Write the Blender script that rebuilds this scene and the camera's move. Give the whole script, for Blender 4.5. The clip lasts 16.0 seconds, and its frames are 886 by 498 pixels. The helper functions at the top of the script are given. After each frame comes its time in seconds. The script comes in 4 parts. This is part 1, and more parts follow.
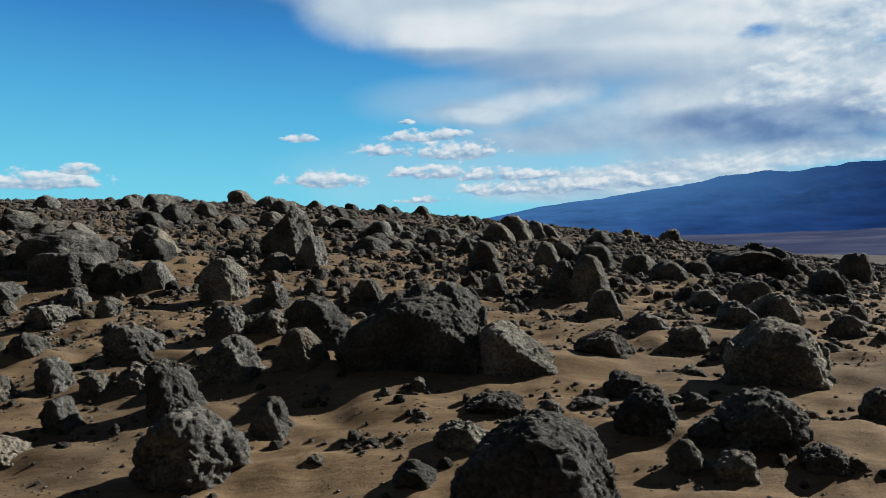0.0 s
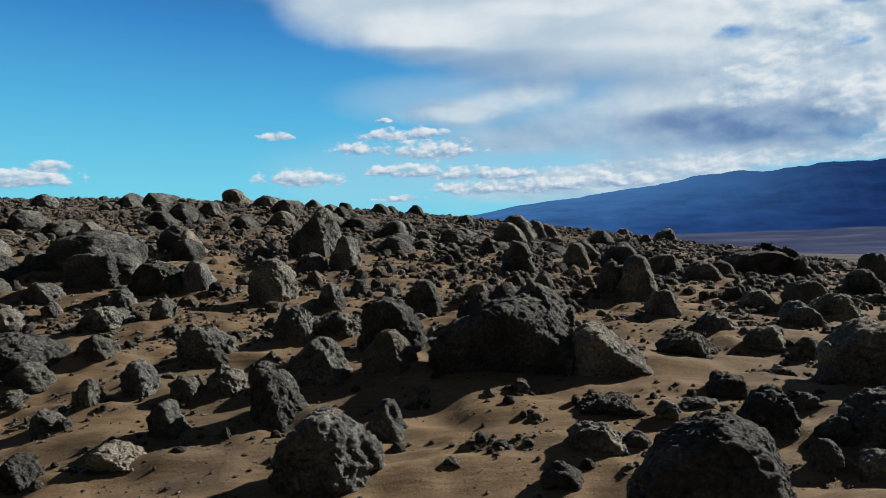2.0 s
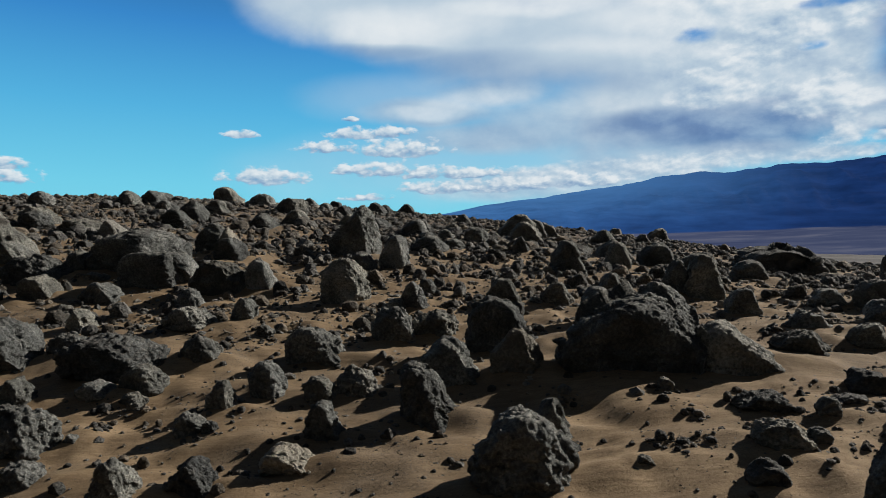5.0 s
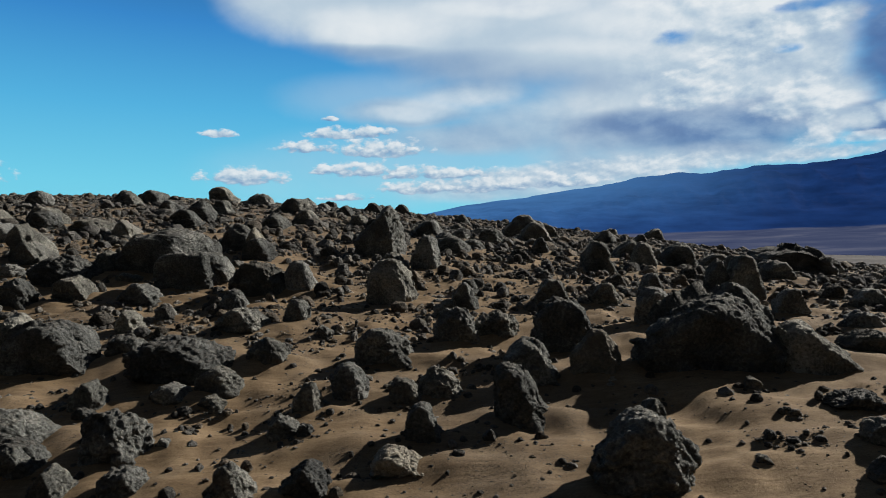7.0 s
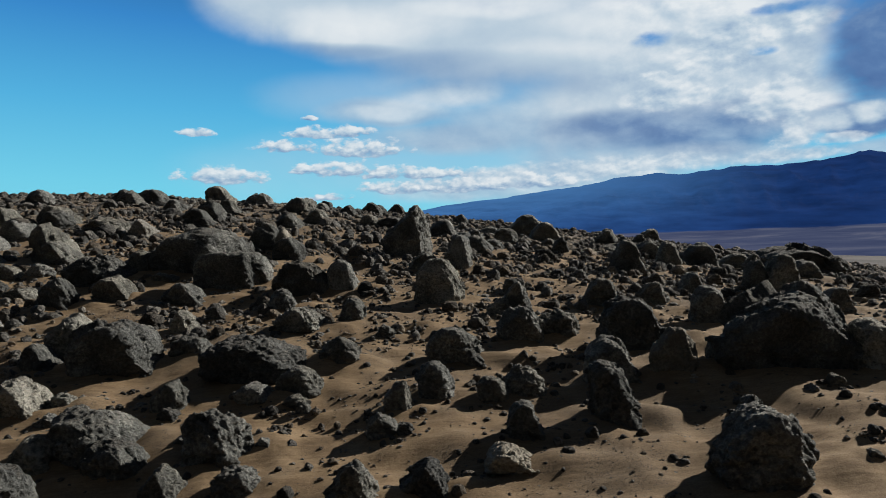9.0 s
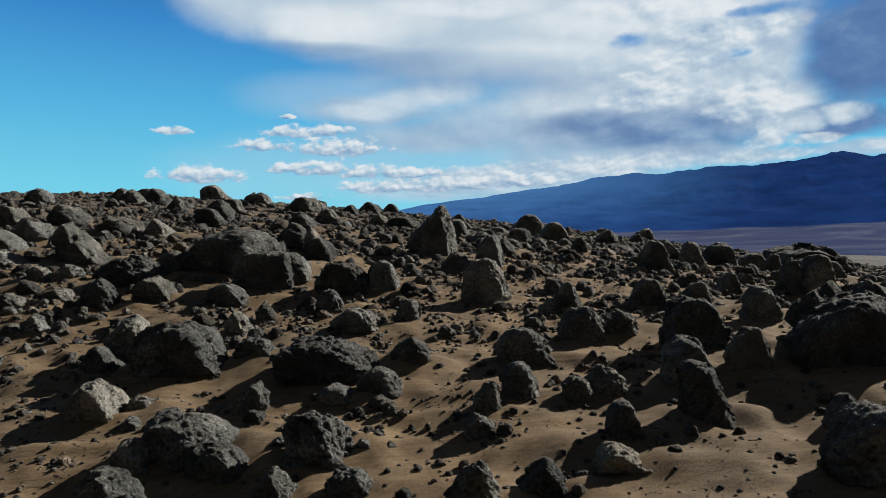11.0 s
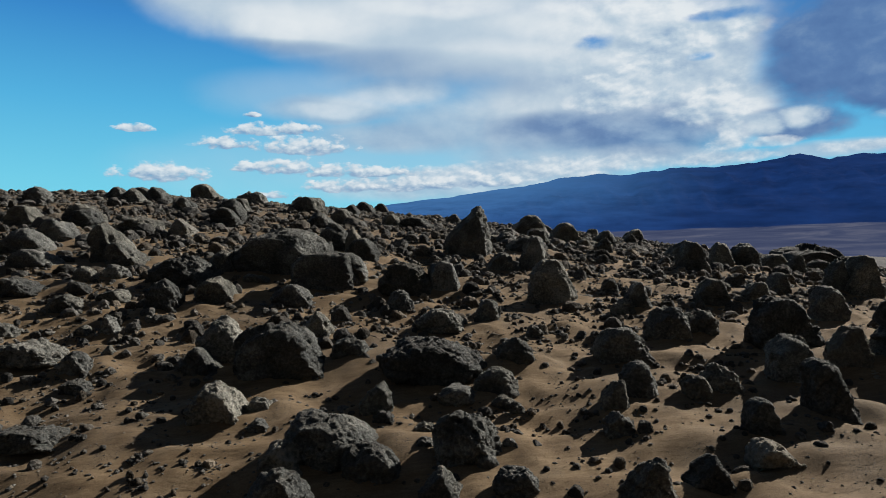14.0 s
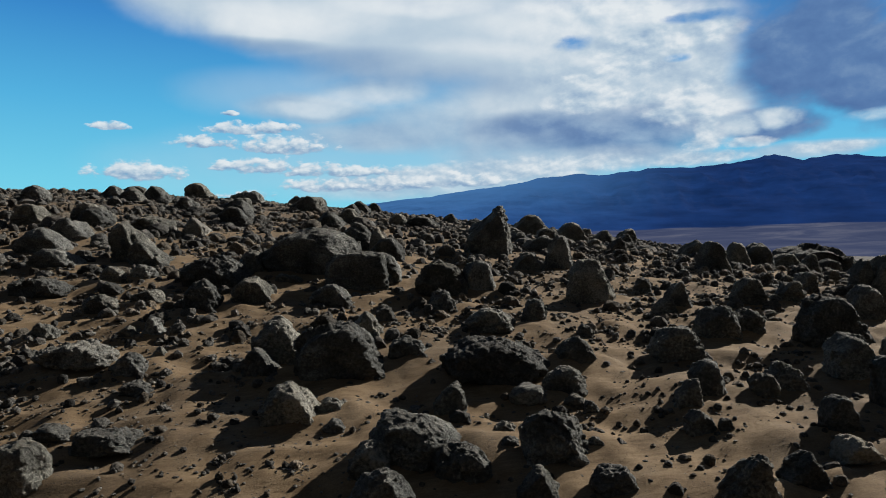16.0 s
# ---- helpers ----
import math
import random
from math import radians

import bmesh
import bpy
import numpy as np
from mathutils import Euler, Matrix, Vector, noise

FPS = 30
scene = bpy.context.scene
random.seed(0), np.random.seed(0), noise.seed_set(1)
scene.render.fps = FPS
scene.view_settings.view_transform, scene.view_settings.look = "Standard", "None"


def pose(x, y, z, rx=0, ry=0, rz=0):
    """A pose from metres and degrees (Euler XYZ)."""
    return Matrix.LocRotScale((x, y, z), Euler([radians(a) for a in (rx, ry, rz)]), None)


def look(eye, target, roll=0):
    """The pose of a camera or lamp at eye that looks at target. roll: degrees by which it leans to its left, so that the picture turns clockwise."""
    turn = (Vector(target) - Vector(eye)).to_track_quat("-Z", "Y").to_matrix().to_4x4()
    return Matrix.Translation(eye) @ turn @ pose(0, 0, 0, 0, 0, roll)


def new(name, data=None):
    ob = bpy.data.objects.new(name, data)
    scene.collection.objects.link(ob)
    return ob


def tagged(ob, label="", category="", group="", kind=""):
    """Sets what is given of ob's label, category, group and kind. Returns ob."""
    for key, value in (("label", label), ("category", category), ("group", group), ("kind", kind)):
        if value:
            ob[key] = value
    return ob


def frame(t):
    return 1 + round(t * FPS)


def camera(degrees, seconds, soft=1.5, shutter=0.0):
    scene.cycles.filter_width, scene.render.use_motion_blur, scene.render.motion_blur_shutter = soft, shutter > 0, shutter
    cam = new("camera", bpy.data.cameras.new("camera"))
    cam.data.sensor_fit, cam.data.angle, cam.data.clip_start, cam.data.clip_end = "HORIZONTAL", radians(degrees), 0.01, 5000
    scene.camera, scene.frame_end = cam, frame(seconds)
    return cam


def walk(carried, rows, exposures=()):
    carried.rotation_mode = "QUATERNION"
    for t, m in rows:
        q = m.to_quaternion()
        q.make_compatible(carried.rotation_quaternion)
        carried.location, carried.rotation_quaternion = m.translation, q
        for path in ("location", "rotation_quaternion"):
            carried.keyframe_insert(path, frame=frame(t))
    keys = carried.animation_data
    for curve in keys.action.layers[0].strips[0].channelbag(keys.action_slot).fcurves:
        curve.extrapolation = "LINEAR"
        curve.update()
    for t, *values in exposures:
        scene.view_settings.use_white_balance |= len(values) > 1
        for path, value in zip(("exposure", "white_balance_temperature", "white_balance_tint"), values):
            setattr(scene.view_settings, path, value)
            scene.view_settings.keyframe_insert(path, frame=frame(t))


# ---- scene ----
cam = camera(64.0, 16.0, soft=0.5, shutter=0.5)
PATH = [
    (0, (0.536, 0.057, 2.522), (0.462, 2.056, 2.51), 0.9),
    (0.5, (0.191, 0.031, 2.522), (0.131, 2.03, 2.51), 0.9),
    (1, (-0.178, 0.006, 2.523), (-0.222, 2.006, 2.511), 0.9),
    (1.5, (-0.553, -0.007, 2.529), (-0.58, 1.993, 2.516), 0.9),
    (2, (-0.931, -0.002, 2.534), (-0.941, 1.997, 2.52), 0.9),
    (2.5, (-1.222, 0.001, 2.528), (-1.219, 2.001, 2.515), 1.0),
    (3, (-1.604, -0.009, 2.518), (-1.583, 1.99, 2.505), 1.0),
    (3.5, (-1.986, 0.004, 2.508), (-1.949, 2.004, 2.495), 1.0),
    (4, (-2.366, 0.018, 2.501), (-2.313, 2.017, 2.487), 1.0),
    (6.5, (-3.99, 0.112, 2.492), (-3.864, 2.108, 2.478), 1.0),
    (7, (-4.34, 0.139, 2.481), (-4.2, 2.134, 2.468), 1.0),
    (7.5, (-4.69, 0.164, 2.472), (-4.535, 2.158, 2.459), 1.0),
    (8, (-5.041, 0.172, 2.464), (-4.872, 2.165, 2.451), 1.0),
    (8.5, (-5.316, 0.186, 2.452), (-5.134, 2.178, 2.44), 1.0),
    (9, (-5.666, 0.204, 2.447), (-5.47, 2.194, 2.435), 1.0),
    (11.5, (-7.344, 0.36, 2.445), (-7.072, 2.342, 2.432), 1.0),
    (12, (-7.698, 0.39, 2.443), (-7.409, 2.369, 2.43), 1.0),
    (12.5, (-7.967, 0.407, 2.439), (-7.665, 2.384, 2.426), 1.0),
    (13, (-8.306, 0.436, 2.433), (-7.989, 2.411, 2.42), 1.0),
    (13.5, (-8.64, 0.479, 2.432), (-8.308, 2.451, 2.419), 1.0),
    (14, (-8.976, 0.522, 2.429), (-8.628, 2.492, 2.417), 1.1),
    (14.5, (-9.223, 0.555, 2.435), (-8.864, 2.523, 2.422), 1.1),
    (15, (-9.532, 0.611, 2.432), (-9.157, 2.576, 2.419), 1.0),
    (15.5, (-9.847, 0.671, 2.422), (-9.457, 2.632, 2.41), 1.1),
    (16, (-10.152, 0.729, 2.408), (-9.747, 2.688, 2.396), 1.1),
]
walk(cam, [(t, look(eye, target, roll)) for t, eye, target, roll in PATH], exposures=[(0, 0.35)])

# ---------------------------------------------------------------- light and sky
SUN_AZ, SUN_EL = 60.0, 32.0
to_sun = Vector((math.sin(radians(SUN_AZ)) * math.cos(radians(SUN_EL)), math.cos(radians(SUN_AZ)) * math.cos(radians(SUN_EL)), math.sin(radians(SUN_EL))))
sun_data = bpy.data.lights.new("sun", "SUN")
sun_data.energy, sun_data.angle, sun_data.color = 5.3, radians(0.53), (1.0, 0.945, 0.86)
sun = new("sun", sun_data)
sun.matrix_world = look(to_sun * 50, (0, 0, 0))

world = bpy.data.worlds.new("sky")
scene.world = world
world.use_nodes = True


class Net:
    """Shortcuts for building node trees."""

    def __init__(self, tree):
        self.tree = tree
        tree.nodes.clear()

    def node(self, kind, **settings):
        made = self.tree.nodes.new(kind)
        for key, value in settings.items():
            if key == "operation":
                made.operation = value
            elif key == "blend":
                made.data_type, made.blend_type = "RGBA", value
        return made

    def put(self, value, socket):
        if isinstance(value, bpy.types.NodeSocket):
            self.tree.links.new(value, socket)
        else:
            socket.default_value = value

    def math(self, operation, a, b=0.0, c=0.0, clamp=False):
        made = self.node("ShaderNodeMath", operation=operation)
        made.use_clamp = clamp
        for value, socket in zip((a, b, c), made.inputs):
            self.put(value, socket)
        return made.outputs[0]

    def vec(self, operation, a, b=(0, 0, 0)):
        made = self.node("ShaderNodeVectorMath", operation=operation)
        self.put(a, made.inputs[0])
        if operation == "SCALE":
            self.put(b, made.inputs[3])
        elif operation not in ("NORMALIZE", "LENGTH"):
            self.put(b, made.inputs[1])
        return made.outputs["Value" if operation in ("DOT_PRODUCT", "LENGTH") else "Vector"]

    def mix(self, factor, a, b, blend="MIX"):
        made = self.node("ShaderNodeMix", blend=blend)
        self.put(factor, made.inputs[0])
        for value, socket in ((a, made.inputs[6]), (b, made.inputs[7])):
            self.put((*value, 1) if isinstance(value, tuple) else value, socket)
        return made.outputs[2]

    def noise(self, vector, scale, detail=4.0, rough=0.55, distortion=0.0, kind="FBM"):
        made = self.node("ShaderNodeTexNoise")
        self.put(vector, made.inputs["Vector"])
        for key, value in (("Scale", scale), ("Detail", detail), ("Roughness", rough), ("Distortion", distortion)):
            made.inputs[key].default_value = value
        return made.outputs["Fac"]

    def cells(self, vector, scale, feature="F1"):
        made = self.node("ShaderNodeTexVoronoi")
        made.feature = feature
        self.put(vector, made.inputs["Vector"])
        made.inputs["Scale"].default_value = scale
        return made.outputs["Distance"]

    def ramp(self, value, stops):
        made = self.node("ShaderNodeValToRGB")
        self.put(value, made.inputs[0])
        ramp = made.color_ramp
        while len(ramp.elements) < len(stops):
            ramp.elements.new(0.5)
        for element, (at, colour) in zip(ramp.elements, stops):
            element.position = at
            element.color = (*colour, 1) if isinstance(colour, tuple) else (colour, colour, colour, 1)
        return made.outputs[0]

    def smooth(self, value, low, high):
        made = self.node("ShaderNodeMapRange")
        made.interpolation_type = "SMOOTHSTEP"
        self.put(value, made.inputs["Value"])
        made.inputs["From Min"].default_value, made.inputs["From Max"].default_value = low, high
        return made.outputs["Result"]

    def xyz(self, a=0.0, b=0.0, c=0.0):
        made = self.node("ShaderNodeCombineXYZ")
        for value, socket in zip((a, b, c), made.inputs):
            self.put(value, socket)
        return made.outputs[0]

    def split(self, vector):
        made = self.node("ShaderNodeSeparateXYZ")
        self.put(vector, made.inputs[0])
        return made.outputs


net = Net(world.node_tree)
coord = net.node("ShaderNodeTexCoord").outputs["Generated"]
vx, vy, vz = net.split(net.vec("NORMALIZE", coord))
az = net.math("MULTIPLY", net.math("ARCTAN2", vx, vy), 57.29578)
el = net.math("MULTIPLY", net.math("ARCSINE", vz), 57.29578)
flat = net.xyz(az, net.math("SUBTRACT", el, net.math("MULTIPLY_ADD", az, 0.035, -0.347)))

# clear sky: the sky model, deepened towards the zenith
nishita = net.node("ShaderNodeTexSky")
nishita.sky_type, nishita.sun_disc = "NISHITA", False
nishita.sun_elevation, nishita.sun_rotation = radians(SUN_EL), radians(SUN_AZ)
nishita.altitude, nishita.dust_density, nishita.ozone_density = 600, 0.4, 2.0
model = net.mix(1.0, nishita.outputs[0], (0.05, 0.05, 0.05), "MULTIPLY")
deep = net.ramp(net.math("DIVIDE", el, 90.0), [
    (0.0, (0.20, 0.70, 0.86)), (0.045, (0.165, 0.66, 0.88)), (0.11, (0.085, 0.47, 0.80)), (0.18, (0.035, 0.255, 0.64)),
    (0.26, (0.014, 0.075, 0.22)), (0.45, (0.012, 0.036, 0.085)), (1.0, (0.034, 0.050, 0.074))])
clear = net.mix(0.12, deep, model)
# unseen side away from sun and bright clouds: darkened dull blue, deepening rock shade
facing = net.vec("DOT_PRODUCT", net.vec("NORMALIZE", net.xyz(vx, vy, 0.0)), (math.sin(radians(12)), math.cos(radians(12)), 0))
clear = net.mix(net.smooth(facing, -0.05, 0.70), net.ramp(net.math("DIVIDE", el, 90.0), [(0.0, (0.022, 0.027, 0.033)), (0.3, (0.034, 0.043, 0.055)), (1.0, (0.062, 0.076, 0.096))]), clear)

# clouds: masks in degrees of bearing and height, broken up by noise
soft_at = net.vec("MULTIPLY", flat, (0.085, 0.12, 1.0))
fine = net.noise(soft_at, 1.0, 5.0, 0.5, 0.3)
curl_at = net.vec("MULTIPLY", flat, (0.20, 0.31, 1.0))
curl = net.noise(curl_at, 1.0, 9.0, 0.56, 0.15)
curl_lit = net.noise(net.vec("ADD", curl_at, (0.13, 0.20, 0.0)), 1.0, 6.0, 0.56, 0.15)
tuft_at = net.vec("MULTIPLY", flat, (0.75, 1.3, 1.0))
tuft = net.noise(tuft_at, 1.0, 6.0, 0.55, 0.1)
tuft_lit = net.noise(net.vec("ADD", tuft_at, (0.15, 0.35, 0.0)), 1.0, 3.0, 0.5, 0.1)
broad = net.noise(net.vec("ADD", net.vec("MULTIPLY", flat, (0.06, 0.08, 1.0)), (3.1, 1.7, 0.0)), 1.0, 2.0, 0.5)
drift = net.vec("ADD", flat, net.xyz(net.math("MULTIPLY_ADD", broad, 3.0, -1.5), net.math("MULTIPLY_ADD", fine, 1.2, -0.6)))
billow = net.smooth(az, 14.0, 25.0)
ragged = net.math("MULTIPLY_ADD", fine, 4.4, -2.2)
frayed = net.math("MULTIPLY_ADD", curl, 5.0, -2.5)
tufted = net.math("MULTIPLY_ADD", tuft, 4.5, -2.25)


def patch(a, e, ra, re, at=None):
    off = net.vec("MULTIPLY", net.vec("SUBTRACT", at or drift, (a, e, 0)), (1 / ra, 1 / re, 0))
    return net.math("SUBTRACT", 1.0, net.vec("DOT_PRODUCT", off, off))


def union(patches, at=None):
    total = None
    for values in patches:
        one = patch(*values, at)
        total = one if total is None else net.math("SMOOTH_MAX", total, one, 0.5)
    return total


VEIL = [(2.8, 6.3, 14.7, 3.15), (13.7, 6.4, 14.4, 3.55), (-2.7, 11.9, 6.7, 1.74)]
SHEET = [(-4.6, 18.8, 8.4, 3.04), (2.6, 17.2, 10.4, 2.58), (13.0, 15.5, 13.1, 3.54), (23.3, 14.7, 10.5, 4.40), (13.3, 22.3, 28.6, 4.60), (20.1, 11.3, 9.6, 3.36), (29.2, 12.4, 4.9, 4.30), (31.3, 13.2, 3.2, 4.43), (32.2, 9.9, 3.2, 2.47)]
SHEET_GREY = [(4.0, 14.3, 8.6, 1.03), (10.4, 13.3, 8.5, 1.46), (-3.7, 15.3, 5.4, 0.59)]
SHEET_LIT = [(-0.1, 17.4, 7.7, 1.45), (13.5, 14.2, 6.6, 1.69), (22.0, 17.2, 7.4, 1.57), (7.6, 18.5, 7.2, 0.82)]
WISP = [(1.8, 10.8, 5.4, 1.14), (6.4, 11.9, 4.3, 1.05), (12.7, 9.8, 7.5, 2.27), (18.8, 8.6, 8.1, 2.58), (9.1, 8.8, 9.0, 1.33)]
WISP_LIT = [(5.4, 11.6, 5.0, 0.88), (0.9, 10.8, 3.6, 0.62), (14.0, 10.8, 4.9, 1.08)]
BASE = [(23.4, 8.2, 6.9, 1.51), (27.4, 8.4, 4.2, 2.12), (19.2, 9.1, 5.5, 1.11), (25.4, 7.0, 5.1, 0.75)]
LUMPS = [(23.5, 12.4, 3.8, 0.98), (26.9, 13.3, 3.1, 1.03), (22.1, 11.1, 2.9, 1.08), (26.1, 11.2, 4.3, 1.05), (31.4, 11.0, 2.5, 1.63), (30.0, 9.6, 3.3, 0.95), (32.3, 8.9, 1.2, 1.95), (27.8, 14.9, 5.0, 1.16), (32.7, 15.3, 2.1, 0.81)]
HOLES = [(22.2, 15.4, 1.9, 0.64), (31.3, 16.4, 2.2, 0.48), (29.9, 13.7, 0.9, 0.31)]
MASS = [(38.6, 13.9, 5.2, 3.41), (37.1, 11.6, 3.7, 2.35), (44.0, 11.6, 6.1, 3.47), (36.8, 8.4, 3.7, 1.20), (50.0, 10.6, 7.2, 4.08)]
SCRAP_LIT = [(37.4, 8.8, 2.3, 0.72), (42.8, 8.4, 2.0, 0.45), (34.2, 8.4, 1.5, 0.74)]
FOOT = [(16.3, 5.7, 8.2, 0.97), (21.8, 6.2, 5.4, 0.77), (9.2, 5.5, 6.8, 0.81), (30.8, 6.1, 2.5, 0.52), (33.9, 6.2, 1.9, 0.47), (31.8, 7.2, 1.6, 0.51), (40.1, 6.4, 3.1, 0.39), (34.9, 7.1, 2.0, 0.38)]

CREST = [(8.3, 4.6, 6.8, 1.00), (13.7, 5.0, 7.5, 1.16), (19.3, 5.8, 6.3, 1.13), (24.3, 6.4, 5.6, 0.93), (29.3, 6.2, 4.5, 0.65), (39.1, 6.4, 4.3, 0.48)]


def layer(under, mask, tone):
    return net.mix(mask, under, net.ramp(tone, STOPS))


def near(patches, wobble, low, high, at=None):
    return net.smooth(net.math("ADD", union(patches, at), wobble), low, high)


def times(value, factor):
    return net.math("MULTIPLY", value, factor)


STOPS = [(0.0, (0.060, 0.135, 0.33)), (0.2, (0.105, 0.208, 0.42)), (0.45, (0.255, 0.385, 0.565)), (0.75, (0.485, 0.60, 0.705)), (1.0, (0.76, 0.81, 0.845))]
relief = net.math("SUBTRACT", curl, curl_lit)
puffs = net.math("SUBTRACT", tuft, tuft_lit)

# thin veil, then the soft white sheet with greyer folds
heaven = layer(clear, times(near(VEIL, times(ragged, 0.5), -0.8, 1.3), 0.36), net.math("MULTIPLY_ADD", ragged, 0.05, 0.80))
sheet_in = near(SHEET, net.math("MULTIPLY_ADD", frayed, 0.10, times(ragged, 0.26)), -0.75, 0.62)
sheet_in = times(sheet_in, net.math("SUBTRACT", 1.0, times(near(HOLES, net.math("MULTIPLY_ADD", tufted, 0.35, times(frayed, 0.9)), -0.5, 1.2), 0.85)))
folds = times(near(SHEET_GREY, times(ragged, 0.7), -1.2, 1.1), 0.30)
shine = times(near(SHEET_LIT, times(ragged, 0.6), -0.9, 1.2), 0.20)
soft_tone = net.math("MULTIPLY_ADD", relief, net.math("MULTIPLY_ADD", billow, 0.9, 0.18), net.math("MULTIPLY_ADD", ragged, 0.055, 0.76))
heaven = layer(heaven, sheet_in, net.math("SUBTRACT", net.math("ADD", soft_tone, shine), folds, clamp=True))
# the lower deck: pale wisps, a grey-blue base, bright heaped tops
wisp_in = times(near(WISP, net.math("MULTIPLY_ADD", frayed, 0.12, times(ragged, 0.45)), -0.8, 0.9), 0.85)
wisp_tone = net.math("ADD", net.math("MULTIPLY_ADD", relief, 0.5, 0.60), times(near(WISP_LIT, times(ragged, 0.6), -0.8, 1.1), 0.26), clamp=True)
heaven = layer(heaven, wisp_in, wisp_tone)
base_in = times(near(BASE, net.math("MULTIPLY_ADD", frayed, 0.28, times(ragged, 0.35)), -1.1, 1.2), 0.86)
heaven = layer(heaven, base_in, net.math("MULTIPLY_ADD", relief, 1.0, 0.27, clamp=True))
lumps_in = times(near(LUMPS, net.math("MULTIPLY_ADD", frayed, 0.62, times(tufted, 0.25)), -0.35, 0.75), 0.9)
heaven = layer(heaven, lumps_in, net.math("MULTIPLY_ADD", puffs, 0.5, net.math("MULTIPLY_ADD", relief, 1.5, 0.80), clamp=True))
# the dark rain cloud, with lit scraps along its foot
mass_in = near(MASS, net.math("MULTIPLY_ADD", frayed, 0.46, times(ragged, 0.45)), -0.45, 0.6)
mass_tone = net.math("ADD", net.math("MULTIPLY_ADD", relief, 0.6, net.math("MULTIPLY_ADD", ragged, 0.06, 0.19)), times(near(SCRAP_LIT, times(frayed, 0.9), -0.5, 1.4), 0.62), clamp=True)
heaven = layer(heaven, mass_in, mass_tone)
heaven = layer(heaven, times(near(CREST, net.math("MULTIPLY_ADD", tufted, 0.15, times(ragged, 0.5)), -1.2, 0.9), 0.78), net.math("MULTIPLY_ADD", puffs, 0.25, net.math("MULTIPLY_ADD", relief, 0.6, 0.70), clamp=True))
foot_in = times(near(FOOT, net.math("MULTIPLY_ADD", tufted, 0.55, times(frayed, 0.8)), -0.3, 1.15, flat), 0.8)
heaven = layer(heaven, foot_in, net.math("MULTIPLY_ADD", puffs, 0.75, net.math("MULTIPLY_ADD", relief, 0.8, 0.82), clamp=True))

# small fair-weather clouds with level grey bases
scrap, lift = None, None
for a, e, ra, re in [(-13.7, 8.9, 1.1, 0.38), (-11.7, 5.5, 2.5, 0.78), (-6.9, 7.9, 2.1, 0.57), (-4.5, 9.0, 2.2, 0.57), (-2.2, 9.1, 2.0, 0.58), (-1.1, 7.7, 3.3, 0.89), (-2.6, 6.1, 3.7, 0.72), (2.8, 5.8, 4.8, 0.63), (1.7, 4.6, 2.6, 0.63), (-4.9, 6.2, 1.5, 0.45), (6.9, 4.7, 4.1, 0.72), (11.9, 4.9, 4.0, 0.72), (-5.3, 10.2, 0.6, 0.22), (-31.5, 5.3, 3.3, 0.87), (-29.5, 6.2, 1.3, 0.56), (-11.9, 5.6, 2.7, 0.80), (-3.9, 4.0, 1.8, 0.36)]:
    dx, dy, none = net.split(net.vec("MULTIPLY", net.vec("SUBTRACT", flat, (a, e, 0)), (0.8 / ra, 0.8 / re, 0)))
    low = net.math("MAXIMUM", dy, net.math("MULTIPLY", dy, -2.4))
    one = net.math("SUBTRACT", 1.0, net.math("MULTIPLY_ADD", dx, dx, net.math("MULTIPLY", low, low)))
    if scrap is None:
        scrap, lift = one, dy
    else:
        over = net.math("GREATER_THAN", one, scrap)
        lift = net.math("MULTIPLY_ADD", over, net.math("SUBTRACT", dy, lift), lift)
        scrap = net.math("MAXIMUM", one, scrap)
scrap_in = net.smooth(net.math("MULTIPLY_ADD", tufted, 0.95, scrap), -0.1, 0.75)
scrap_tone = net.math("ADD", net.math("MULTIPLY_ADD", net.smooth(net.math("MULTIPLY_ADD", tufted, 0.35, lift), -0.4, 0.45), 0.42, 0.46), times(puffs, 0.9), clamp=True)
heaven = layer(heaven, times(scrap_in, 0.94), scrap_tone)
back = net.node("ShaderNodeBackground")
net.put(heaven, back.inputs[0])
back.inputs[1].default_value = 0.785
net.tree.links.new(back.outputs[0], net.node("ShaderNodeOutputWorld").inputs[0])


# ---------------------------------------------------------------- materials
def material(name):
    made = bpy.data.materials.new(name)
    made.use_nodes = True
    n = Net(made.node_tree)
    shader = n.node("ShaderNodeBsdfPrincipled")
    out = n.node("ShaderNodeOutputMaterial")
    n.tree.links.new(shader.outputs[0], out.inputs[0])
    return made, n, shader, out


def bump(n, height, strength, distance):
    made = n.node("ShaderNodeBump")
    n.put(height, made.inputs["Height"])
    made.inputs["Strength"].default_value, made.inputs["Distance"].default_value = strength, distance
    return made.outputs[0]


